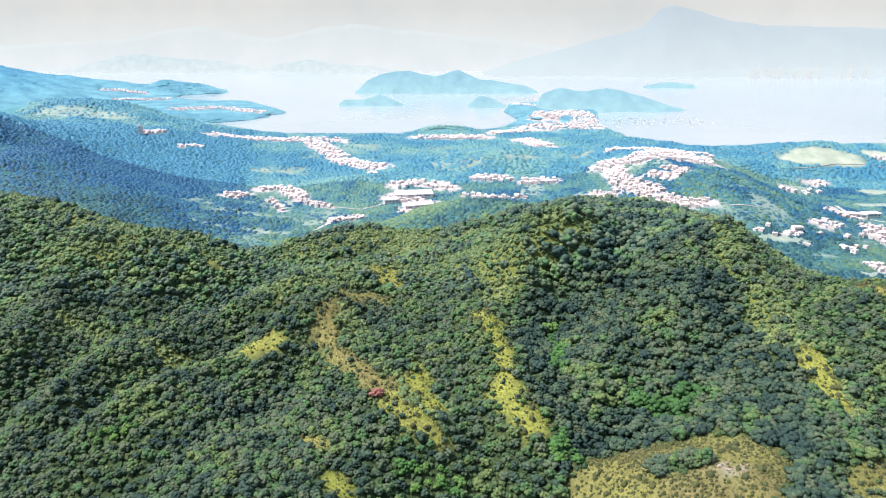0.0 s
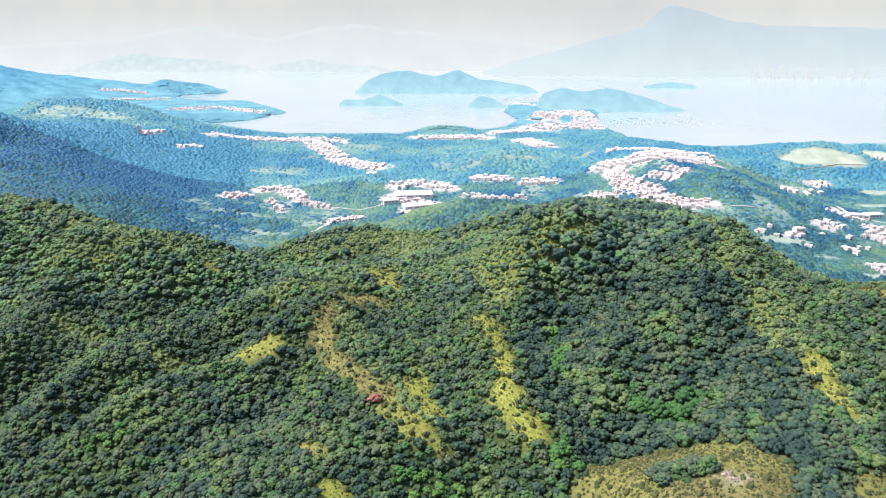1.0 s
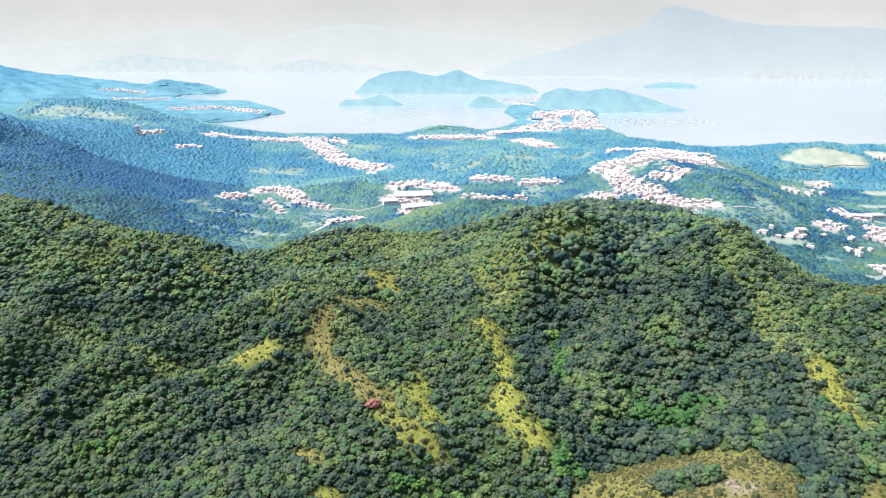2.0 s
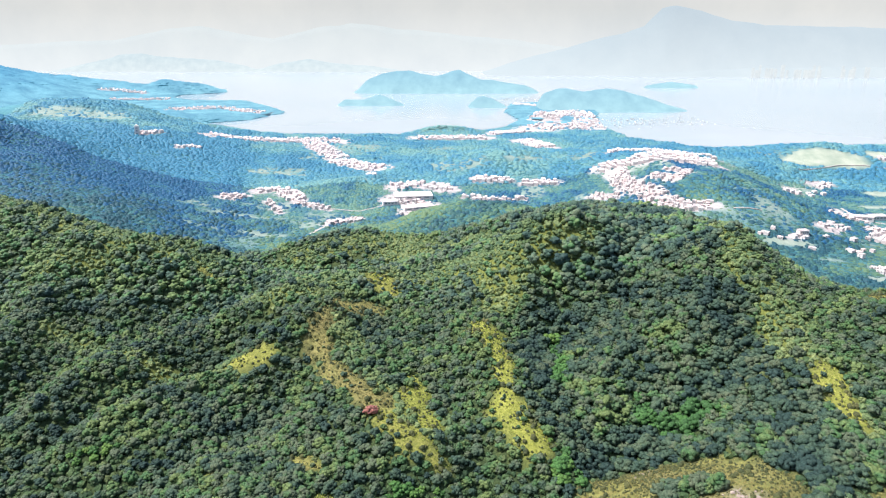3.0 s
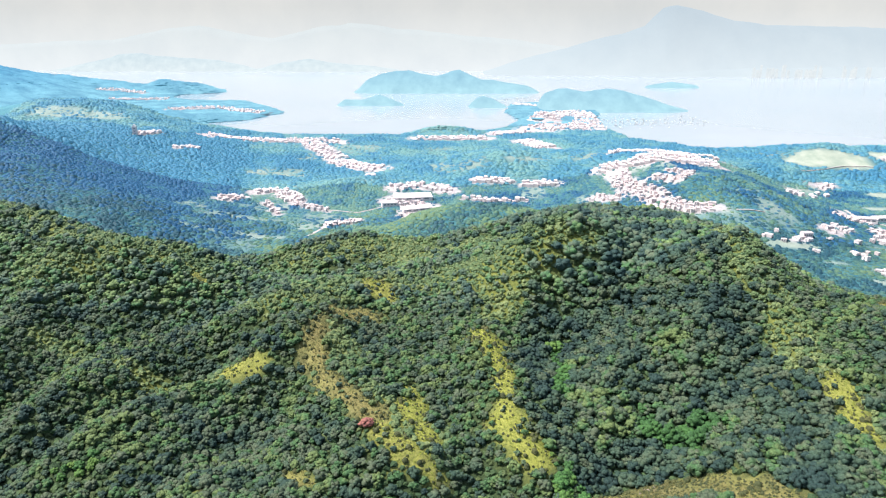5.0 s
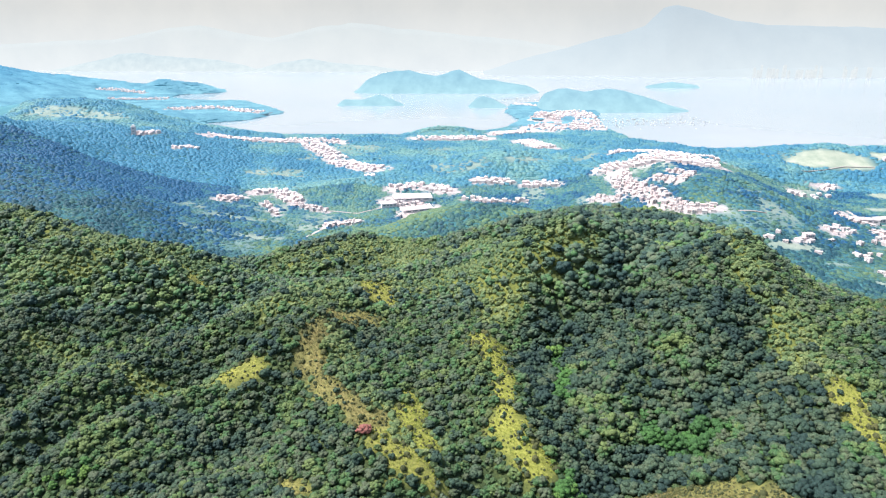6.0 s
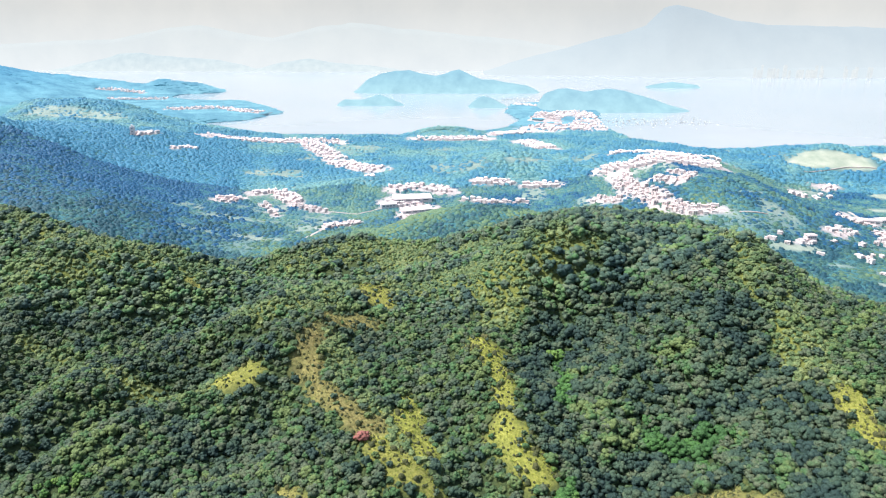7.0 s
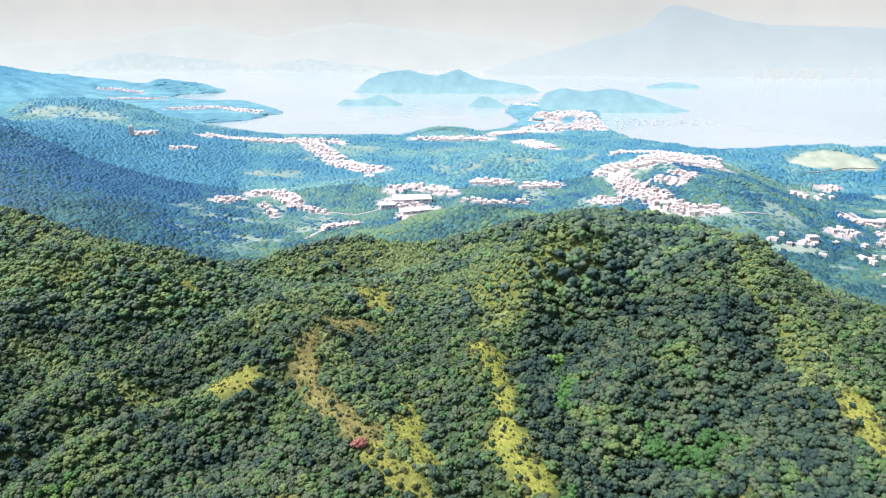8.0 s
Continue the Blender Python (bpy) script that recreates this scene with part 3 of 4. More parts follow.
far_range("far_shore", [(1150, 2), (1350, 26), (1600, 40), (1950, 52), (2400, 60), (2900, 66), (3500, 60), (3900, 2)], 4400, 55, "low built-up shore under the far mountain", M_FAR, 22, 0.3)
far_range("farther_mountain", [(-3600, 150), (-3068, 180), (-2281, 210), (-1880, 292), (-1684, 307), (-1417, 255), (-1186, 218), (-869, 299), (-635, 329), (-326, 292), (62, 255), (452, 218), (1000, 150), (1500, 2)], 4960, 28, "faint mountains faded by haze painted as glow", M_FARTHER, 26, 0.08)

# ---- trees ----
rng = np.random.default_rng(7)
GOLD = (1 + 5 ** 0.5) / 2
ICO_V = np.array([(-1, GOLD, 0), (1, GOLD, 0), (-1, -GOLD, 0), (1, -GOLD, 0), (0, -1, GOLD), (0, 1, GOLD), (0, -1, -GOLD), (0, 1, -GOLD), (GOLD, 0, -1), (GOLD, 0, 1), (-GOLD, 0, -1), (-GOLD, 0, 1)]) / math.hypot(1, GOLD)
ICO_F = np.array([(0, 11, 5), (0, 5, 1), (0, 1, 7), (0, 7, 10), (0, 10, 11), (1, 5, 9), (5, 11, 4), (11, 10, 2), (10, 7, 6), (7, 1, 8), (3, 9, 4), (3, 4, 2), (3, 2, 6), (3, 6, 8), (3, 8, 9), (4, 9, 5), (2, 4, 11), (6, 2, 10), (8, 6, 7), (9, 8, 1)])


def turned(v):
    q = rng.normal(size=4)
    w, x, y, z = q / np.linalg.norm(q)
    r = np.array([[1 - 2 * (y * y + z * z), 2 * (x * y - z * w), 2 * (x * z + y * w)], [2 * (x * y + z * w), 1 - 2 * (x * x + z * z), 2 * (y * z - x * w)], [2 * (x * z - y * w), 2 * (y * z + x * w), 1 - 2 * (x * x + y * y)]])
    return v @ r.T


def crown_shape(lobes, high=1.0, leaves=0):
    """A domed crown of leaf clumps round a dense core, with loose sprays of leaves, for a tree one unit across and about one high, standing on z = 0."""
    heart = np.array([0, 0, 0.36 * high])
    verts, faces, base = [turned(ICO_V) * rng.uniform(0.85, 1.1, (12, 1)) * (0.36, 0.36, 0.38 * high) + heart], [ICO_F], 12
    spin = rng.uniform(0, 6.28)
    for k in range(lobes):
        up = 1 - 1.2 * (k + 0.5) / lobes
        a = spin + 2.4 * k + rng.uniform(-0.4, 0.4)
        flat, reach = math.sqrt(1 - up * up), rng.uniform(0.27, 0.39)
        mid = heart + np.array([reach * flat * math.cos(a), reach * flat * math.sin(a), reach * 1.05 * high * up])
        size = rng.uniform(0.12, 0.225) * (1.15 if lobes < 12 else 1.0)
        v = turned(ICO_V) * size * rng.uniform(0.78, 1.22, (12, 1)) * (1, 1, 0.9 * high) + mid
        out = ((v[ICO_F].mean(1) - mid) @ (mid - heart)) > -0.25 * size * np.linalg.norm(mid - heart)
        faces.append(ICO_F[out] + base)
        verts.append(v)
        base += 12
    v, f = np.concatenate(verts), np.concatenate(faces)
    if leaves:
        top = v[v[:, 2] > 0.3 * high]
        at = top[rng.integers(0, len(top), leaves)] * rng.uniform(0.92, 1.08, (leaves, 1)) + rng.normal(size=(leaves, 3)) * 0.04
        spray = at[:, None, :] + rng.normal(size=(leaves, 3, 3)) * 0.042
        f = np.concatenate([f, np.arange(leaves * 3).reshape(-1, 3) + len(v)])
        v = np.concatenate([v, spray.reshape(-1, 3)])
    used, f = np.unique(f, return_inverse=True)
    return v[used], f.reshape(-1, 3)


def scattered(x, y, z, width, tall, shapes, name, mat, label, category, smooth=False, lean=0.0):
    """Many plants joined into one mesh."""
    pick = rng.integers(0, len(shapes), len(x))
    turn = rng.uniform(0, 2 * math.pi, len(x))
    tone = rng.uniform(size=len(x)) + lean
    verts, faces, tones, base = [], [], [], 0
    for k, (sv, sf) in enumerate(shapes):
        at = np.nonzero(pick == k)[0]
        if not len(at):
            continue
        c, s = np.cos(turn[at])[:, None], np.sin(turn[at])[:, None]
        vx = (sv[None, :, 0] * c - sv[None, :, 1] * s) * width[at][:, None] + x[at][:, None]
        vy = (sv[None, :, 0] * s + sv[None, :, 1] * c) * width[at][:, None] + y[at][:, None]
        vz = sv[None, :, 2] * tall[at][:, None] + z[at][:, None]
        verts.append(np.stack([vx, vy, vz], 2).reshape(-1, 3))
        faces.append((sf[None] + (np.arange(len(at)) * len(sv))[:, None, None]).reshape(-1, 3) + base)
        tones.append(np.repeat(tone[at], len(sv)))
        base += len(at) * len(sv)
    me = mesh_of(name, np.concatenate(verts), np.concatenate(faces), mat, smooth)
    me.attributes.new("tone", "FLOAT", "POINT").data.foreach_set("value", np.concatenate(tones).astype(np.float32))
    return tagged(new(name, me), label, category, kind="stuff")


def jittered(x0, x1, y0, y1, gap):
    gx, gy = np.meshgrid(np.arange(x0, x1, gap), np.arange(y0, y1, gap))
    gx, gy = gx.ravel(), gy.ravel()
    gx, gy = gx + rng.uniform(-0.48, 0.48, len(gx)) * gap, gy + rng.uniform(-0.48, 0.48, len(gy)) * gap
    keep = np.abs(gx - 2) < 0.72 * gy + 70
    return gx[keep], gy[keep]


NEAR_TREES = []


def plant_hills():
    full = [crown_shape(int(rng.integers(9, 14)), rng.uniform(0.8, 1.1), 24) for _ in range(24)]
    light = [crown_shape(6, rng.uniform(0.8, 1.1), 8) for _ in range(16)]
    # near slopes
    for x0, x1, y0, y1, gap, shapes, name in ((-420, 330, 196, 425, 4.3, full, "hill_wood"), (-640, 560, 425, 800, 5.4, light, "back_wood")):
        x, y = jittered(x0, x1, y0, y1, gap)
        if name == "back_wood":
            keep = (y < 560) | (rng.uniform(size=len(x)) < np.where((y < 730) & (x > -230) & (x < 130), 0.85, 0.35))
            keep &= y + 0.25 * np.abs(x) < 735
            x, y = x[keep], y[keep]
        g, dry = grassy(x, y)
        s, lush = scrubby(x, y), lushy(x, y)
        big = 0.3 + 1.2 * (fractal(x, y, 45, 91) + 0.5) + rng.uniform(-0.7, 1.0, len(x))
        bald = (oval(x, y, 96, 241, 50, 46) < 1) & (g > 0.3)
        tall_ok = rng.uniform(size=len(x)) > bald +  np.minimum(g * 1.1, 0.74)
        tall_ok &= oval(x, y, -33, 298, 6, 8) > 1
        z = height(x, y)
        is_scrub = rng.uniform(size=len(x)) < s * 0.85
        large = step(35, 60, x) * (1 - step(170, 200, x))
        width = gap * (0.78 + 0.46 * big) * (0.96 + 0.28 * large) * np.where(is_scrub, 0.6, 1.0) * np.where(g > 0.3, 0.55, 1.0)
        tall = width * rng.uniform(0.7, 1.0, len(x))
        # back_wood takes M_BACK, the same leaves with haze painted in.
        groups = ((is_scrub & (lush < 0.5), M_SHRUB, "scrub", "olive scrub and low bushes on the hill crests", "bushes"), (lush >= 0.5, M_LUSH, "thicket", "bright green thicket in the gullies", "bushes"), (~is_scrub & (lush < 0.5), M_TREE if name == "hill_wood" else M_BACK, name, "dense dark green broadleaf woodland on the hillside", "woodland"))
        for mask, mat, what, label, cat in groups:
            m = mask & tall_ok
            if not m.any():
                continue
            if what == "hill_wood":
                front = m & (y < 262) & (y > 222) & (np.abs(x) < 0.64 * y)
                pick = np.nonzero(front)[0][:290]
                NEAR_TREES.extend((x[i], y[i], z[i], width[i], tall[i]) for i in pick)
                m[pick] = False
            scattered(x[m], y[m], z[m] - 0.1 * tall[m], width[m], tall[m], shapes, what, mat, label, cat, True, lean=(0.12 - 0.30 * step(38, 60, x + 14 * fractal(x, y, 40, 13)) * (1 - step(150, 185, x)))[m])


plant_hills()


def plant_undergrowth():
    """Bushes that fill the gaps under the trees and make the scrub of the crests."""
    shapes = [dome() for _ in range(10)]
    x, y = jittered(-480, 340, 196, 690, 2.9)
    g, dry = grassy(x, y)
    keep = (rng.uniform(size=len(x)) > np.minimum(g * 1.3, 1)) & ((y < 430) | (scrubby(x, y) > 0.2) | ((y < 560) & (rng.uniform(size=len(x)) < 0.8)))
    x, y = x[keep], y[keep]
    s = scrubby(x, y)
    w = rng.uniform(2.0, 3.9, len(x))
    h = w * rng.uniform(0.4, 0.75, len(x))
    for mask, mat, what, label in ((s > 0.45, M_SHRUB, "crest_scrub", "low olive scrub along the crests"), (s <= 0.45, M_UNDER, "undergrowth", "undergrowth between the trees, darkened for shade in the gaps")):
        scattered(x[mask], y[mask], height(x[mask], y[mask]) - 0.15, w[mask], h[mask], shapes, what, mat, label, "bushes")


def dome():
    """A low clump of far trees, open below."""
    a = np.arange(4) * math.pi / 2 + rng.uniform(0, 1.5)
    low = np.stack([0.58 * np.cos(a), 0.58 * np.sin(a), np.zeros(4)], 1)
    mid = np.stack([0.44 * np.cos(a + 0.7), 0.44 * np.sin(a + 0.7), np.full(4, 0.62)], 1)
    v = np.concatenate([low, mid, [(0.1, 0, 0.95)]]) * rng.uniform(0.75, 1.25, (9, 1))
    f = []
    for k in range(4):
        n = (k + 1) % 4
        f += [(k, n, 4 + k), (n, 4 + n, 4 + k), (4 + k, 4 + n, 8)]
    return v, np.array(f)


def lump():
    """One far tree: a low round crown, open below."""
    a = np.arange(5) * 2 * math.pi / 5 + rng.uniform(0, 1.2)
    c = np.arange(3) * 2 * math.pi / 3 + rng.uniform(0, 1.2)
    low = np.stack([0.56 * np.cos(a), 0.56 * np.sin(a), np.zeros(5)], 1)
    top = np.stack([0.34 * np.cos(c), 0.34 * np.sin(c), rng.uniform(0.8, 1.0, 3)], 1)
    v = np.concatenate([low, top]) * rng.uniform(0.8, 1.2, (8, 1))
    f, i, j = [(5, 6, 7)], 0, 0
    turns = np.concatenate([a, c]) % (2 * math.pi)
    ring, cap = list(np.argsort(turns[:5])), list(5 + np.argsort(turns[5:]))
    f = [tuple(cap)]
    while i < 5 or j < 3:
        next_low = turns[ring[(i + 1) % 5]] + (2 * math.pi if i + 1 >= 5 else 0)
        next_top = turns[cap[(j + 1) % 3]] + (2 * math.pi if j + 1 >= 3 else 0)
        if j >= 3 or (i < 5 and next_low <= next_top):
            f.append((ring[i % 5], ring[(i + 1) % 5], cap[j % 3]))
            i += 1
        else:
            f.append((ring[i % 5], cap[(j + 1) % 3], cap[j % 3]))
            j += 1
    return v, np.array(f)


def plant_valley():
    shapes = [lump() for _ in range(24)]
    # Each farther band carries more painted haze; M_COAST trees glow with it.
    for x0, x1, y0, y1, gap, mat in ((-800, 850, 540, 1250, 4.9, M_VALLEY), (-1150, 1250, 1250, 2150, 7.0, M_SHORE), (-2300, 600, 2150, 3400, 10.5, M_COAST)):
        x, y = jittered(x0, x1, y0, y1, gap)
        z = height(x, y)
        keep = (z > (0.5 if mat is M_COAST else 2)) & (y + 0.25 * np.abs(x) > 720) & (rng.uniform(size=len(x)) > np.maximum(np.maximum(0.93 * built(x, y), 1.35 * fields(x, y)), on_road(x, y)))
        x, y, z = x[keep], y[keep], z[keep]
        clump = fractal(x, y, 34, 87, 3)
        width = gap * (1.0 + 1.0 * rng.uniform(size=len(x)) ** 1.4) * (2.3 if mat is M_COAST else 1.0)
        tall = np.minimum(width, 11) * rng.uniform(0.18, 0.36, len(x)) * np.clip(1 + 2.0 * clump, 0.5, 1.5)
        # Left hill leans to the darkest, bluest of the haze tones.
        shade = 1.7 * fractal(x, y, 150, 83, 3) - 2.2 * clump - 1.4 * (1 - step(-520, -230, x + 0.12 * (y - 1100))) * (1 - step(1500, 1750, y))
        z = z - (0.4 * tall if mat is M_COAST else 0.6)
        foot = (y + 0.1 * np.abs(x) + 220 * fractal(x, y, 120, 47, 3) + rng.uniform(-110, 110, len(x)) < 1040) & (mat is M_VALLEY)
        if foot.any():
            scattered(x[foot], y[foot], z[foot], width[foot], tall[foot], shapes, "foothill_wood", M_FOOT, "woods at the foot of the hills, slightly blued for haze", "woodland", True, shade[foot])
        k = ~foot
        scattered(x[k], y[k], z[k], width[k], tall[k], shapes, "valley_wood", mat, "woods of the valley and coast with haze painted in", "woodland", True, shade[k])


plant_valley()
plant_undergrowth()

# ---- houses ----
def part(name, bm, mat, parent, label=""):
    me = bpy.data.meshes.new(name)
    bm.to_mesh(me)
    bm.free()
    me.materials.append(mat)
    ob = new(name, me)
    ob.parent = parent
    return tagged(ob, label)


def boxes(rows, soft=0.0):
    """A bmesh of boxes: middle x, y, foot z, then width, depth, height."""
    bm = bmesh.new()
    for x, y, z, w, d, h in rows:
        made = bmesh.ops.create_cube(bm, size=1.0)["verts"]
        bmesh.ops.transform(bm, matrix=Matrix.LocRotScale((x, y, z + h / 2), None, (w, d, h)), verts=made)
    if soft:
        bmesh.ops.bevel(bm, geom=bm.edges[:], offset=soft, segments=1, affect="EDGES")
    return bm


def hip_roof(w, d, h, foot, ridge):
    bm = bmesh.new()
    e = 0.4
    low = [bm.verts.new(p) for p in ((-w / 2 - e, -d / 2 - e, foot), (w / 2 + e, -d / 2 - e, foot), (w / 2 + e, d / 2 + e, foot), (-w / 2 - e, d / 2 + e, foot))]
    rim = [bm.verts.new((v.co.x, v.co.y, foot + 0.25)) for v in low]
    top = [bm.verts.new((-ridge / 2, 0, foot + h)), bm.verts.new((ridge / 2, 0, foot + h))]
    bm.faces.new(low[::-1])
    for k in range(4):
        bm.faces.new((low[k], low[(k + 1) % 4], rim[(k + 1) % 4], rim[k]))
    bm.faces.new((rim[0], rim[1], top[1], top[0]))
    bm.faces.new((rim[1], rim[2], top[1]))
    bm.faces.new((rim[2], rim[3], top[0], top[1]))
    bm.faces.new((rim[3], rim[0], top[0]))
    return bm


def house_kind(w, d, storeys, wall, roof, tiled, label):
    """A village house at the origin, its front to -y."""
    root = new("house")
    tagged(root, label, "house", "village houses")
    h = storeys * 2.7
    part("wall", boxes([(0, 0, -3, w, d, h + 3)], 0.06), wall, root)
    if tiled:
        part("roof", hip_roof(w, d, 2.0, h, w * 0.45), roof, root, "hipped tiled roof")
    else:
        top = part("roof", boxes([(0, 0, h, w + 0.3, d + 0.3, 0.2), (0, -d / 2, h + 0.2, w + 0.3, 0.2, 0.7), (0, d / 2, h + 0.2, w + 0.3, 0.2, 0.7), (-w / 2, 0, h + 0.2, 0.2, d - 0.2, 0.7), (w / 2, 0, h + 0.2, 0.2, d - 0.2, 0.7)]), roof, root, "flat concrete roof with a parapet")
        part("stair_hood", boxes([(w * 0.2, d * 0.2, h + 0.2, w * 0.32, d * 0.35, 2.2)], 0.05), wall, top)
    for k in range(storeys):
        z = k * 2.7 + 0.8
        part("window", boxes([(-w * 0.22, -d / 2, z, w * 0.3, 0.16, 1.5)]), M_PANE, root)
        part("window", boxes([(w * 0.24, -d / 2, z, w * 0.26, 0.16, 1.5)]), M_PANE, root)
        part("window", boxes([(w / 2, 0, z, 0.16, d * 0.3, 1.4)]), M_PANE, root)
        if k:
            part("balcony", boxes([(-w * 0.15, -d / 2 - 0.6, z - 1.0, w * 0.5, 1.2, 0.18), (-w * 0.15, -d / 2 - 1.15, z - 0.82, w * 0.5, 0.1, 0.9)]), wall, root)
    return root


KINDS = [
    house_kind(8.0, 8.0, 3, M_WALL, M_ROOF_GREY, False, "white three-storey village house with a flat concrete roof"),
    house_kind(9.0, 7.5, 3, M_WALL_PINK, M_ROOF_GREY, False, "pale pink village house with a flat concrete roof"),
    house_kind(9.5, 8.0, 2, M_WALL, M_ROOF, True, "white two-storey house with a hipped tile roof"),
    house_kind(7.0, 7.0, 2, M_WALL_PINK, M_ROOF, True, "small pink house with a hipped tile roof"),
    house_kind(13.0, 8.0, 2, M_WALL, M_ROOF_GREY, False, "long white terrace house with a flat roof"),
]


def house_spots(rows, gap, seed):
    r = random.Random(seed)
    spots = []
    for half, count, line in rows:
        tries = placed = 0
        while placed < count and tries < count * 30:
            tries += 1
            x, y, b = along(line, r.random())
            o = r.uniform(-half, half)
            x, y = x - math.sin(b) * o, y + math.cos(b) * o
            if all((x - p[0]) ** 2 + (y - p[1]) ** 2 > gap * gap for p in spots):
                spots.append((x, y, math.degrees(b) + r.choice((0, 180, 0, 90)) + r.uniform(-8, 8), r.random(), r.uniform(0.6, 0.92)))
                placed += 1
    return spots


HOUSE_SPOTS = sorted(house_spots(HAMLETS + LONE, 6.6, 3), key=lambda p: p[1])


def build_houses():
    first = set()
    for x, y, turn, u, size in HOUSE_SPOTS[:295]:
        k = min(4, int(u * 5))
        m = pose(x, y, z_at(x, y) + 0.6, 0, 0, turn) @ Matrix.Diagonal((size, size, size * 0.66, 1))
        if k not in first:
            first.add(k)
            KINDS[k].matrix_basis = m
        else:
            made = copy_thing(KINDS[k], Matrix.Identity(4))
            made.matrix_basis = m


build_houses()


def build_town(mat, seed, share, label):
    """The coast town and the farther hamlets, too many and too far to count."""
    verts, faces = [], []
    cube = np.array([(-1, -1, 0), (1, -1, 0), (1, 1, 0), (-1, 1, 0), (-1, -1, 1), (1, -1, 1), (1, 1, 1), (-1, 1, 1), (-0.4, 0, 1.3), (0.4, 0, 1.3)], float)
    quads = [(0, 1, 5, 4), (1, 2, 6, 5), (2, 3, 7, 6), (3, 0, 4, 7), (4, 5, 9, 8), (5, 6, 9, 9), (6, 7, 8, 9), (7, 4, 8, 8)]
    lift = np.array([(-0.5, 0.4, 1), (-0.1, 0.4, 1), (-0.1, 0.8, 1), (-0.5, 0.8, 1), (-0.5, 0.4, 1.3), (-0.1, 0.4, 1.3), (-0.1, 0.8, 1.3), (-0.5, 0.8, 1.3)])
    for k, (x, y, turn, u, size) in enumerate(house_spots(TOWN, 7.2, 5) + HOUSE_SPOTS[295:]):
        z = z_at(x, y)
        if z < 0.5 or (k % 2 == 0) != share:
            continue
        c, s = math.cos(radians(turn)), math.sin(radians(turn))
        w, d, h = 4.8 * size, 4.2 * size, 4.0 + 2.6 * u
        shape, sides = (cube, quads) if k % 3 else (np.concatenate([cube[:8], lift]), quads[:4] + [(4, 5, 6, 7)] + [tuple(8 + i for i in q) for q in quads[:4]] + [(12, 13, 14, 15)])
        base = len(verts)
        verts += [(x + a * c - b * s, y + a * s + b * c, z - 1 + e) for a, b, e in shape * (w, d, h)]
        for q in sides:
            faces.append((base + q[0], base + q[1], base + q[2]))
            if q[2] != q[3]:
                faces.append((base + q[0], base + q[2], base + q[3]))
    ob = new("town_houses", mesh_of("town_houses", np.array(verts), np.array(faces), mat))
    tagged(ob, label, "houses", kind="stuff")


build_town(M_WALL_PINK, 5, True, "dense pale pink houses of the coast town")
build_town(M_WALL, 5, False, "dense white houses of the coast town")


def shed(x, y, w, d, h, turn, mat, label):
    root = new("warehouse")
    tagged(root, label, "warehouse")
    part("wall", boxes([(0, 0, -3, w, d, h + 3)], 0.1), M_WALL, root)
    roof = part("roof", boxes([(0, 0, h, w + 0.6, d + 0.6, 0.3)]), mat, root, "long ribbed roof")
    for k in range(6):
        part("roof_panel", boxes([(0, (k - 2.5) * d / 6, h + 0.3, w + 1, d / 6 - 0.3, 0.2 + 0.25 * (k % 2))]), mat, roof)
    for k in range(4):
        part("window", boxes([((k - 1.5) * w / 4.5, -d / 2, h * 0.4, w / 7, 0.3, h * 0.35)]), M_PANE, root)
    root.matrix_basis = pose(x, y, z_at(x, y) + 0.6, 0, 0, turn)


shed(-52, 1192, 66, 34, 5, 8, M_WALL, "large pale flat-roofed warehouse in the valley")
shed(-42, 1128, 52, 22, 4.5, 20, M_WALL_PINK, "pinkish low warehouse beside open ground")
shed(-90, 1150, 26, 16, 6, 15, M_WALL, "small pale warehouse at the hamlet's edge")
shed(650, 1040, 34, 14, 6, -18, M_ROOF_GREY, "long grey-roofed shed on cleared ground")
shed(481, 889, 13, 9, 6, 4, M_WALL_PINK, "pinkish block of a building among trees")
shed(536, 934, 10, 7, 4, 10, M_WALL, "small white shed beside the fields")
shed(685, 1055, 26, 14, 6, 5, M_WALL, "white-roofed shed at the valley road")


def tower(x, y, w, h, turn, name, mat, label, group):
    root = new(name)
    tagged(root, label, "tower block", group)
    part("wall", boxes([(0, 0, -4, w, w, h + 4)], 0.2), mat, root)
    part("roof", boxes([(0, 0, h, w * 0.9, w * 0.9, 1.0), (0, 0, h + 1, w * 0.4, w * 0.4, 3.0)]), mat, root)
    for k in range(int(h / 6)):
        part("window", boxes([(0, -w / 2, 2 + k * 6, w * 0.4, 0.3, 1.6)]), M_PANE if mat is M_WALL else mat, root)
    root.matrix_basis = pose(x, y, z_at(x, y) if y < 3500 else 0, 0, 0, turn)


tower(-680, 1540, 9, 19, 12, "tower_block", M_WALL, "lone white tower block on a wooded slope", "")


def build_skyline():
    r = random.Random(11)
    for k in range(34):
        x = 1880 + 700 * (k / 33) + r.uniform(-8, 8)
        if 2300 < x < 2400 or r.random() < 0.15:
            continue
        tower(x, 4270 + r.uniform(-20, 20), r.uniform(10, 16), r.uniform(40, 74), r.uniform(-10, 10), "far_tower_block", M_TOWER, "tower block of the far shore, pale haze painted on as glow", "far tower blocks")


build_skyline()


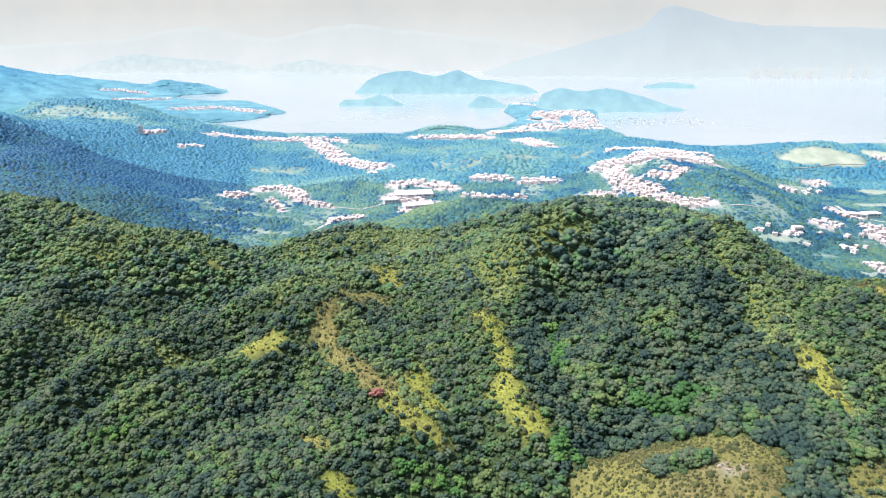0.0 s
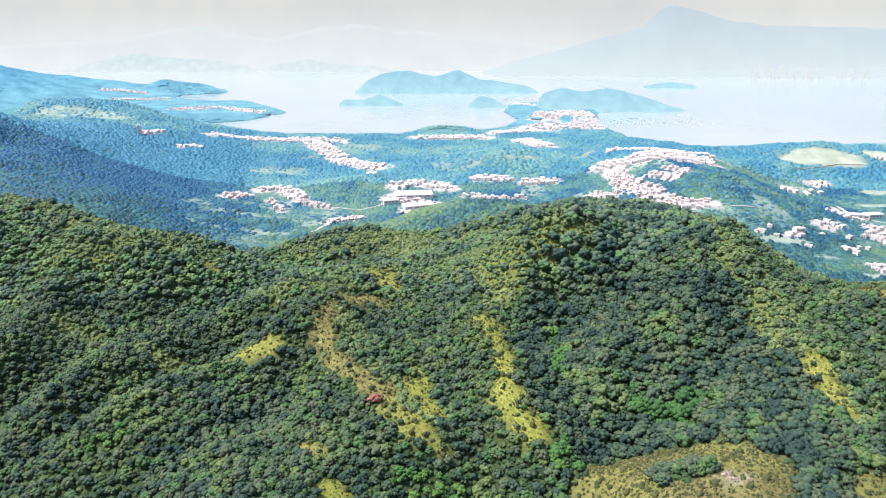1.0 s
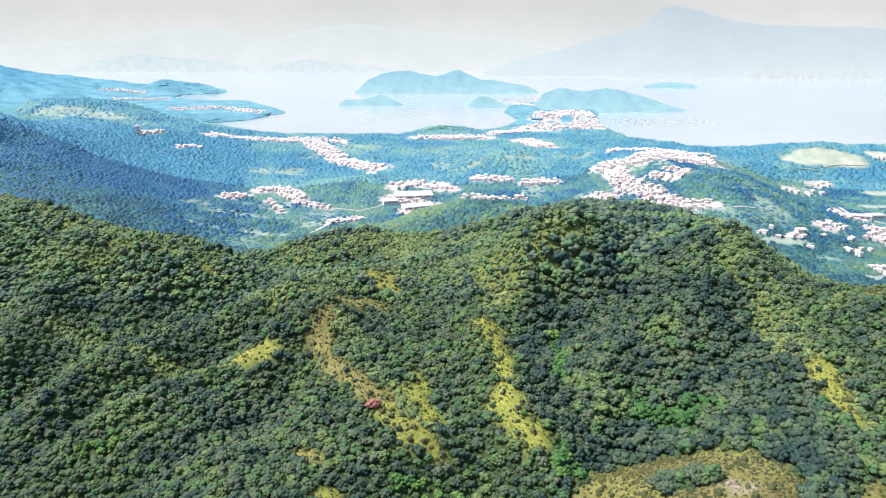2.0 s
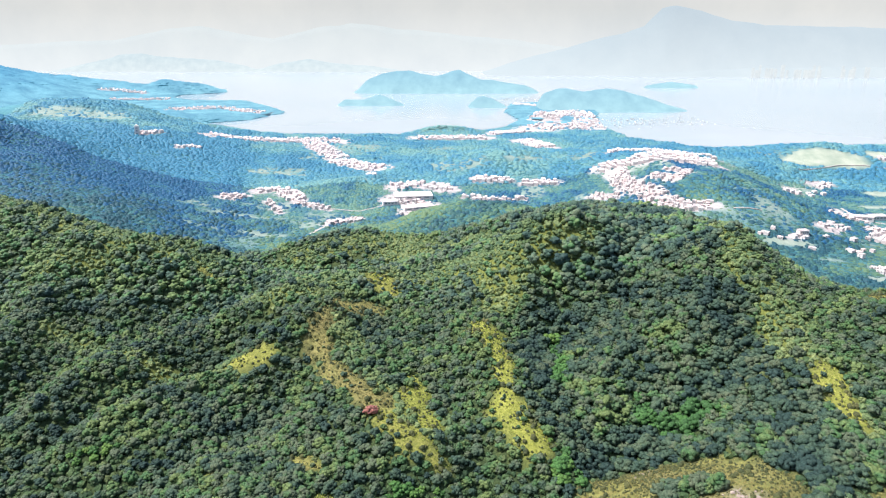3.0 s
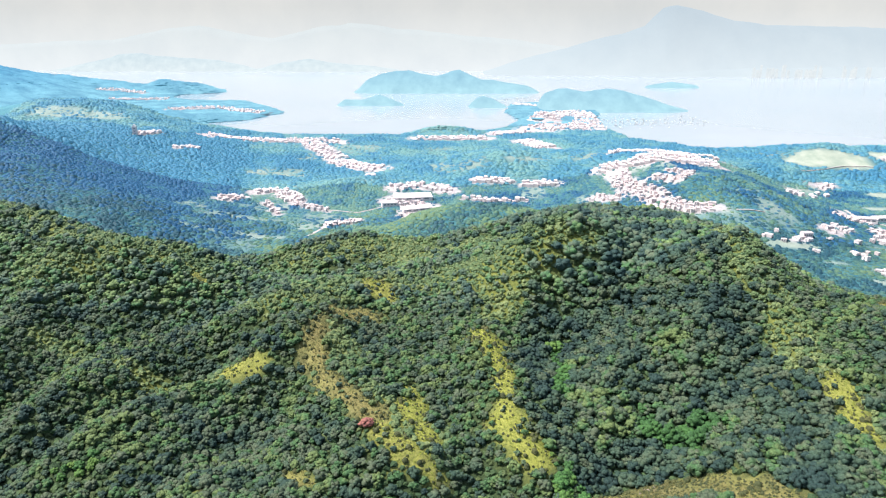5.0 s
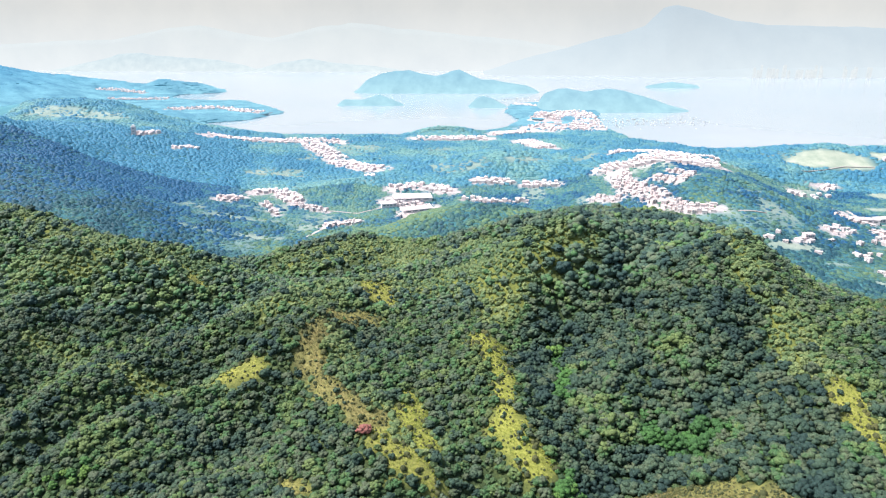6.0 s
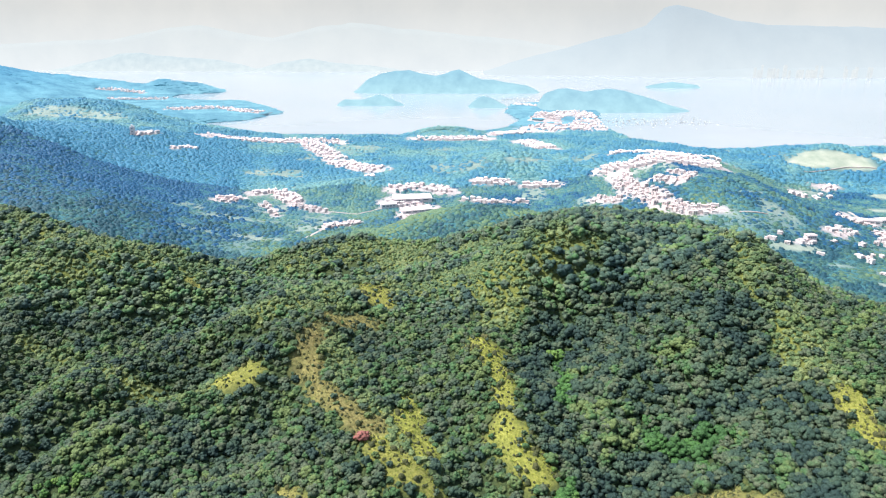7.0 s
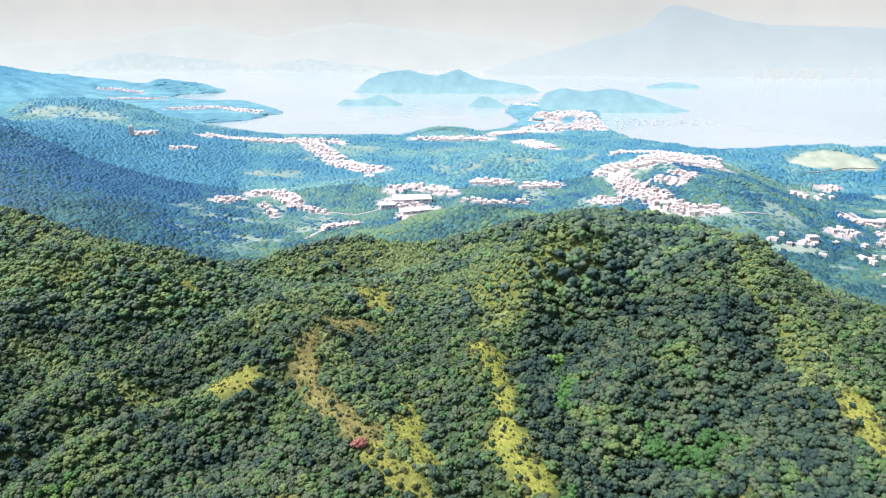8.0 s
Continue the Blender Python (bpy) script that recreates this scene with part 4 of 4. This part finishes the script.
# ---- boats at the moorings ----
def boat_kind():
    root = new("boat")
    tagged(root, "white cabin boat at its mooring", "boat", "moored boats")
    bm = bmesh.new()
    rows = []
    for s, half, keel in ((-6, 1.5, -0.3), (-2, 1.9, -0.5), (2, 1.7, -0.5), (5, 0.9, -0.3), (6.6, 0.05, 0.4)):
        rows.append([bm.verts.new(p) for p in ((s, -half, 1.5), (s, -half * 0.6, keel), (s, half * 0.6, keel), (s, half, 1.5))])
    for a, b in zip(rows, rows[1:]):
        for k in range(4):
            bm.faces.new((a[k], a[(k + 1) % 4], b[(k + 1) % 4], b[k]))
    bm.faces.new(rows[0])
    bm.faces.new(rows[-1][::-1])
    bmesh.ops.recalc_face_normals(bm, faces=bm.faces[:])
    part("hull", bm, M_BOAT, root)
    part("cabin", boxes([(-1, 0, 1.5, 5, 2.6, 1.1)], 0.15), M_BOAT, root)
    part("windscreen", boxes([(1.6, 0, 1.7, 0.2, 2.2, 0.7)]), M_PANE, root)
    return root


def build_boats():
    r = random.Random(17)
    boat, used = boat_kind(), False
    for x0, x1, y0, y1, count in ((540, 880, 2170, 2420, 120), (250, 440, 2900, 3120, 50)):
        for _ in range(count):
            x, y = r.uniform(x0, x1), r.gauss((y0 + y1) / 2, (y1 - y0) / 4)
            if z_at(x, y) > -1.2:
                continue
            m = pose(x, y, 0.1, 0, 0, r.uniform(60, 120)) @ Matrix.Scale(r.uniform(0.5, 1.0), 4)
            ob = copy_thing(boat, Matrix.Identity(4)) if used else boat
            ob.matrix_basis = m
            used = True


build_boats()

# ---- near trees, one by one ----
def limb(bm, a, b, ra, rb, sides=6):
    a, b = Vector(a), Vector(b)
    turn = (b - a).to_track_quat("Z", "Y").to_matrix()
    rings = []
    for at, r in ((a, ra), (b, rb)):
        rings.append([bm.verts.new(at + turn @ Vector((r * math.cos(2 * math.pi * k / sides), r * math.sin(2 * math.pi * k / sides), 0))) for k in range(sides)])
    for k in range(sides):
        bm.faces.new((rings[0][k], rings[0][(k + 1) % sides], rings[1][(k + 1) % sides], rings[1][k]))


def tree_kind(seed, name, mat, label, category, group):
    """A tree about one unit wide, to be scaled."""
    r = random.Random(seed)
    root = new(name)
    tagged(root, label, category, group)
    bm = bmesh.new()
    limb(bm, (0, 0, -0.12), (0.02, 0, 0.3), 0.05, 0.035)
    for k in range(4):
        a = k * 1.57 + r.uniform(-0.4, 0.4)
        limb(bm, (0.02, 0, 0.24), (0.27 * math.cos(a), 0.27 * math.sin(a), r.uniform(0.45, 0.6)), 0.03, 0.012, 5)
    part("trunk", bm, M_BARK, root, "grey-brown trunk with spreading limbs")
    v, f = crown_shape(18, r.uniform(0.85, 1.05), 70)
    ob = new("crown", mesh_of("crown", v, f, mat, True))
    ob.parent = root
    return root


def stand_trees():
    kinds = [tree_kind(k, "tree", M_TREE_ONE, "dark green broadleaf tree with a rounded clumped crown", "tree", "near hillside trees") for k in range(6)]
    used = set()
    for k, (x, y, z, w, h) in enumerate(NEAR_TREES):
        kind = k % len(kinds)
        m = pose(x, y, z, 0, 0, (k * 137.5) % 360) @ Matrix.Diagonal((w, w, h, 1))
        ob = copy_thing(kinds[kind], Matrix.Identity(4)) if kind in used else kinds[kind]
        ob.matrix_basis = m
        used.add(kind)
    red = tree_kind(99, "flowering_tree", M_RED, "low tree in dull red bloom on the grassy ridge", "tree", "")
    red.matrix_basis = pose(-33, 300, z_at(-33, 300), 0, 0, 40) @ Matrix.Diagonal((8.0, 6.5, 5.0, 1))


stand_trees()


# ---- grass on the ridges ----
def plant_grass():
    tuft_v, tuft_f = [], []
    for k in range(7):
        a = k * 0.9 + 0.2
        c, s = math.cos(a), math.sin(a)
        b = len(tuft_v)
        tuft_v += [(0.5 * c - 0.16 * s, 0.5 * s + 0.16 * c, 0), (0.5 * c + 0.16 * s, 0.5 * s - 0.16 * c, 0), (1.1 * c, 1.1 * s, 1.0)]
        tuft_f.append((b, b + 1, b + 2))
    tuft = (np.array(tuft_v) * (0.5, 0.5, 1), np.array(tuft_f))
    x, y = jittered(-180, 270, 200, 480, 1.15)
    g, dry = grassy(x, y)
    keep = (g > 0.35) & (rng.uniform(size=len(x)) < g)
    x, y, dry = x[keep], y[keep], dry[keep]
    for mask, mat, what, label in ((dry < 0.33, M_GRASS_GREEN, "green_grass", "yellow-green ridge grass in tufts"), (dry >= 0.33, M_GRASS, "dry_grass", "dry golden ridge grass in tufts")):
        n = int(mask.sum())
        w = rng.uniform(0.7, 1.5, n)
        scattered(x[mask], y[mask], height(x[mask], y[mask]) - 0.05, w, w * rng.uniform(0.35, 0.7, n), [tuft], what, mat, label, "grass")
    # dark tussocks and dwarf shrubs in the grass
    x, y = jittered(-180, 270, 200, 480, 1.35)
    x, y = x + rng.uniform(-1.2, 1.2, len(x)), y + rng.uniform(-1.2, 1.2, len(y))
    g, dry = grassy(x, y)
    knoll = oval(x, y, 96, 241, 50, 46) < 1
    keep = (g > 0.25) & (rng.uniform(size=len(x)) < np.where(knoll, 0.55 + 1.4 * fractal(x, y, 16, 43, 3), 0.26))
    x, y, knoll = x[keep], y[keep], knoll[keep]
    w = rng.uniform(0.6, 1.5, len(x)) * np.where(rng.uniform(size=len(x)) < np.where(knoll, 0.05, 0.14), 2.2, 1.0)
    scattered(x, y, height(x, y) - 0.1, w, w * 0.75, [dome() for _ in range(8)], "tussocks", M_TUSSOCK, "dark dwarf shrubs dotted over the grass", "bushes", True)


plant_grass()


def boulder(x, y, size, seed):
    bm = bmesh.new()
    bmesh.ops.create_icosphere(bm, subdivisions=2, radius=1.0)
    for v in bm.verts:
        v.co *= 1 + 0.55 * (noise.noise(v.co * 1.3 + Vector((seed * 3.1, 0, 0))))
        v.co.z *= 0.6
    me = bpy.data.meshes.new("boulder")
    bm.to_mesh(me)
    bm.free()
    me.materials.append(M_ROCK)
    ob = new("boulder", me)
    ob.matrix_basis = pose(x, y, z_at(x, y) + size * 0.2, 0, 0, seed * 50) @ Matrix.Scale(size, 4)
    tagged(ob, "pale pinkish weathered boulder on the bare knoll", "boulder", "boulders on the knoll")


for k in range(16):
    r = random.Random(k + 40)
    if k < 11:
        boulder(r.gauss(115, 4), r.gauss(230, 4), r.uniform(0.4, 1.1), k)
    else:
        boulder(r.gauss(90, 2), r.gauss(275, 2), r.uniform(0.4, 0.9), k)
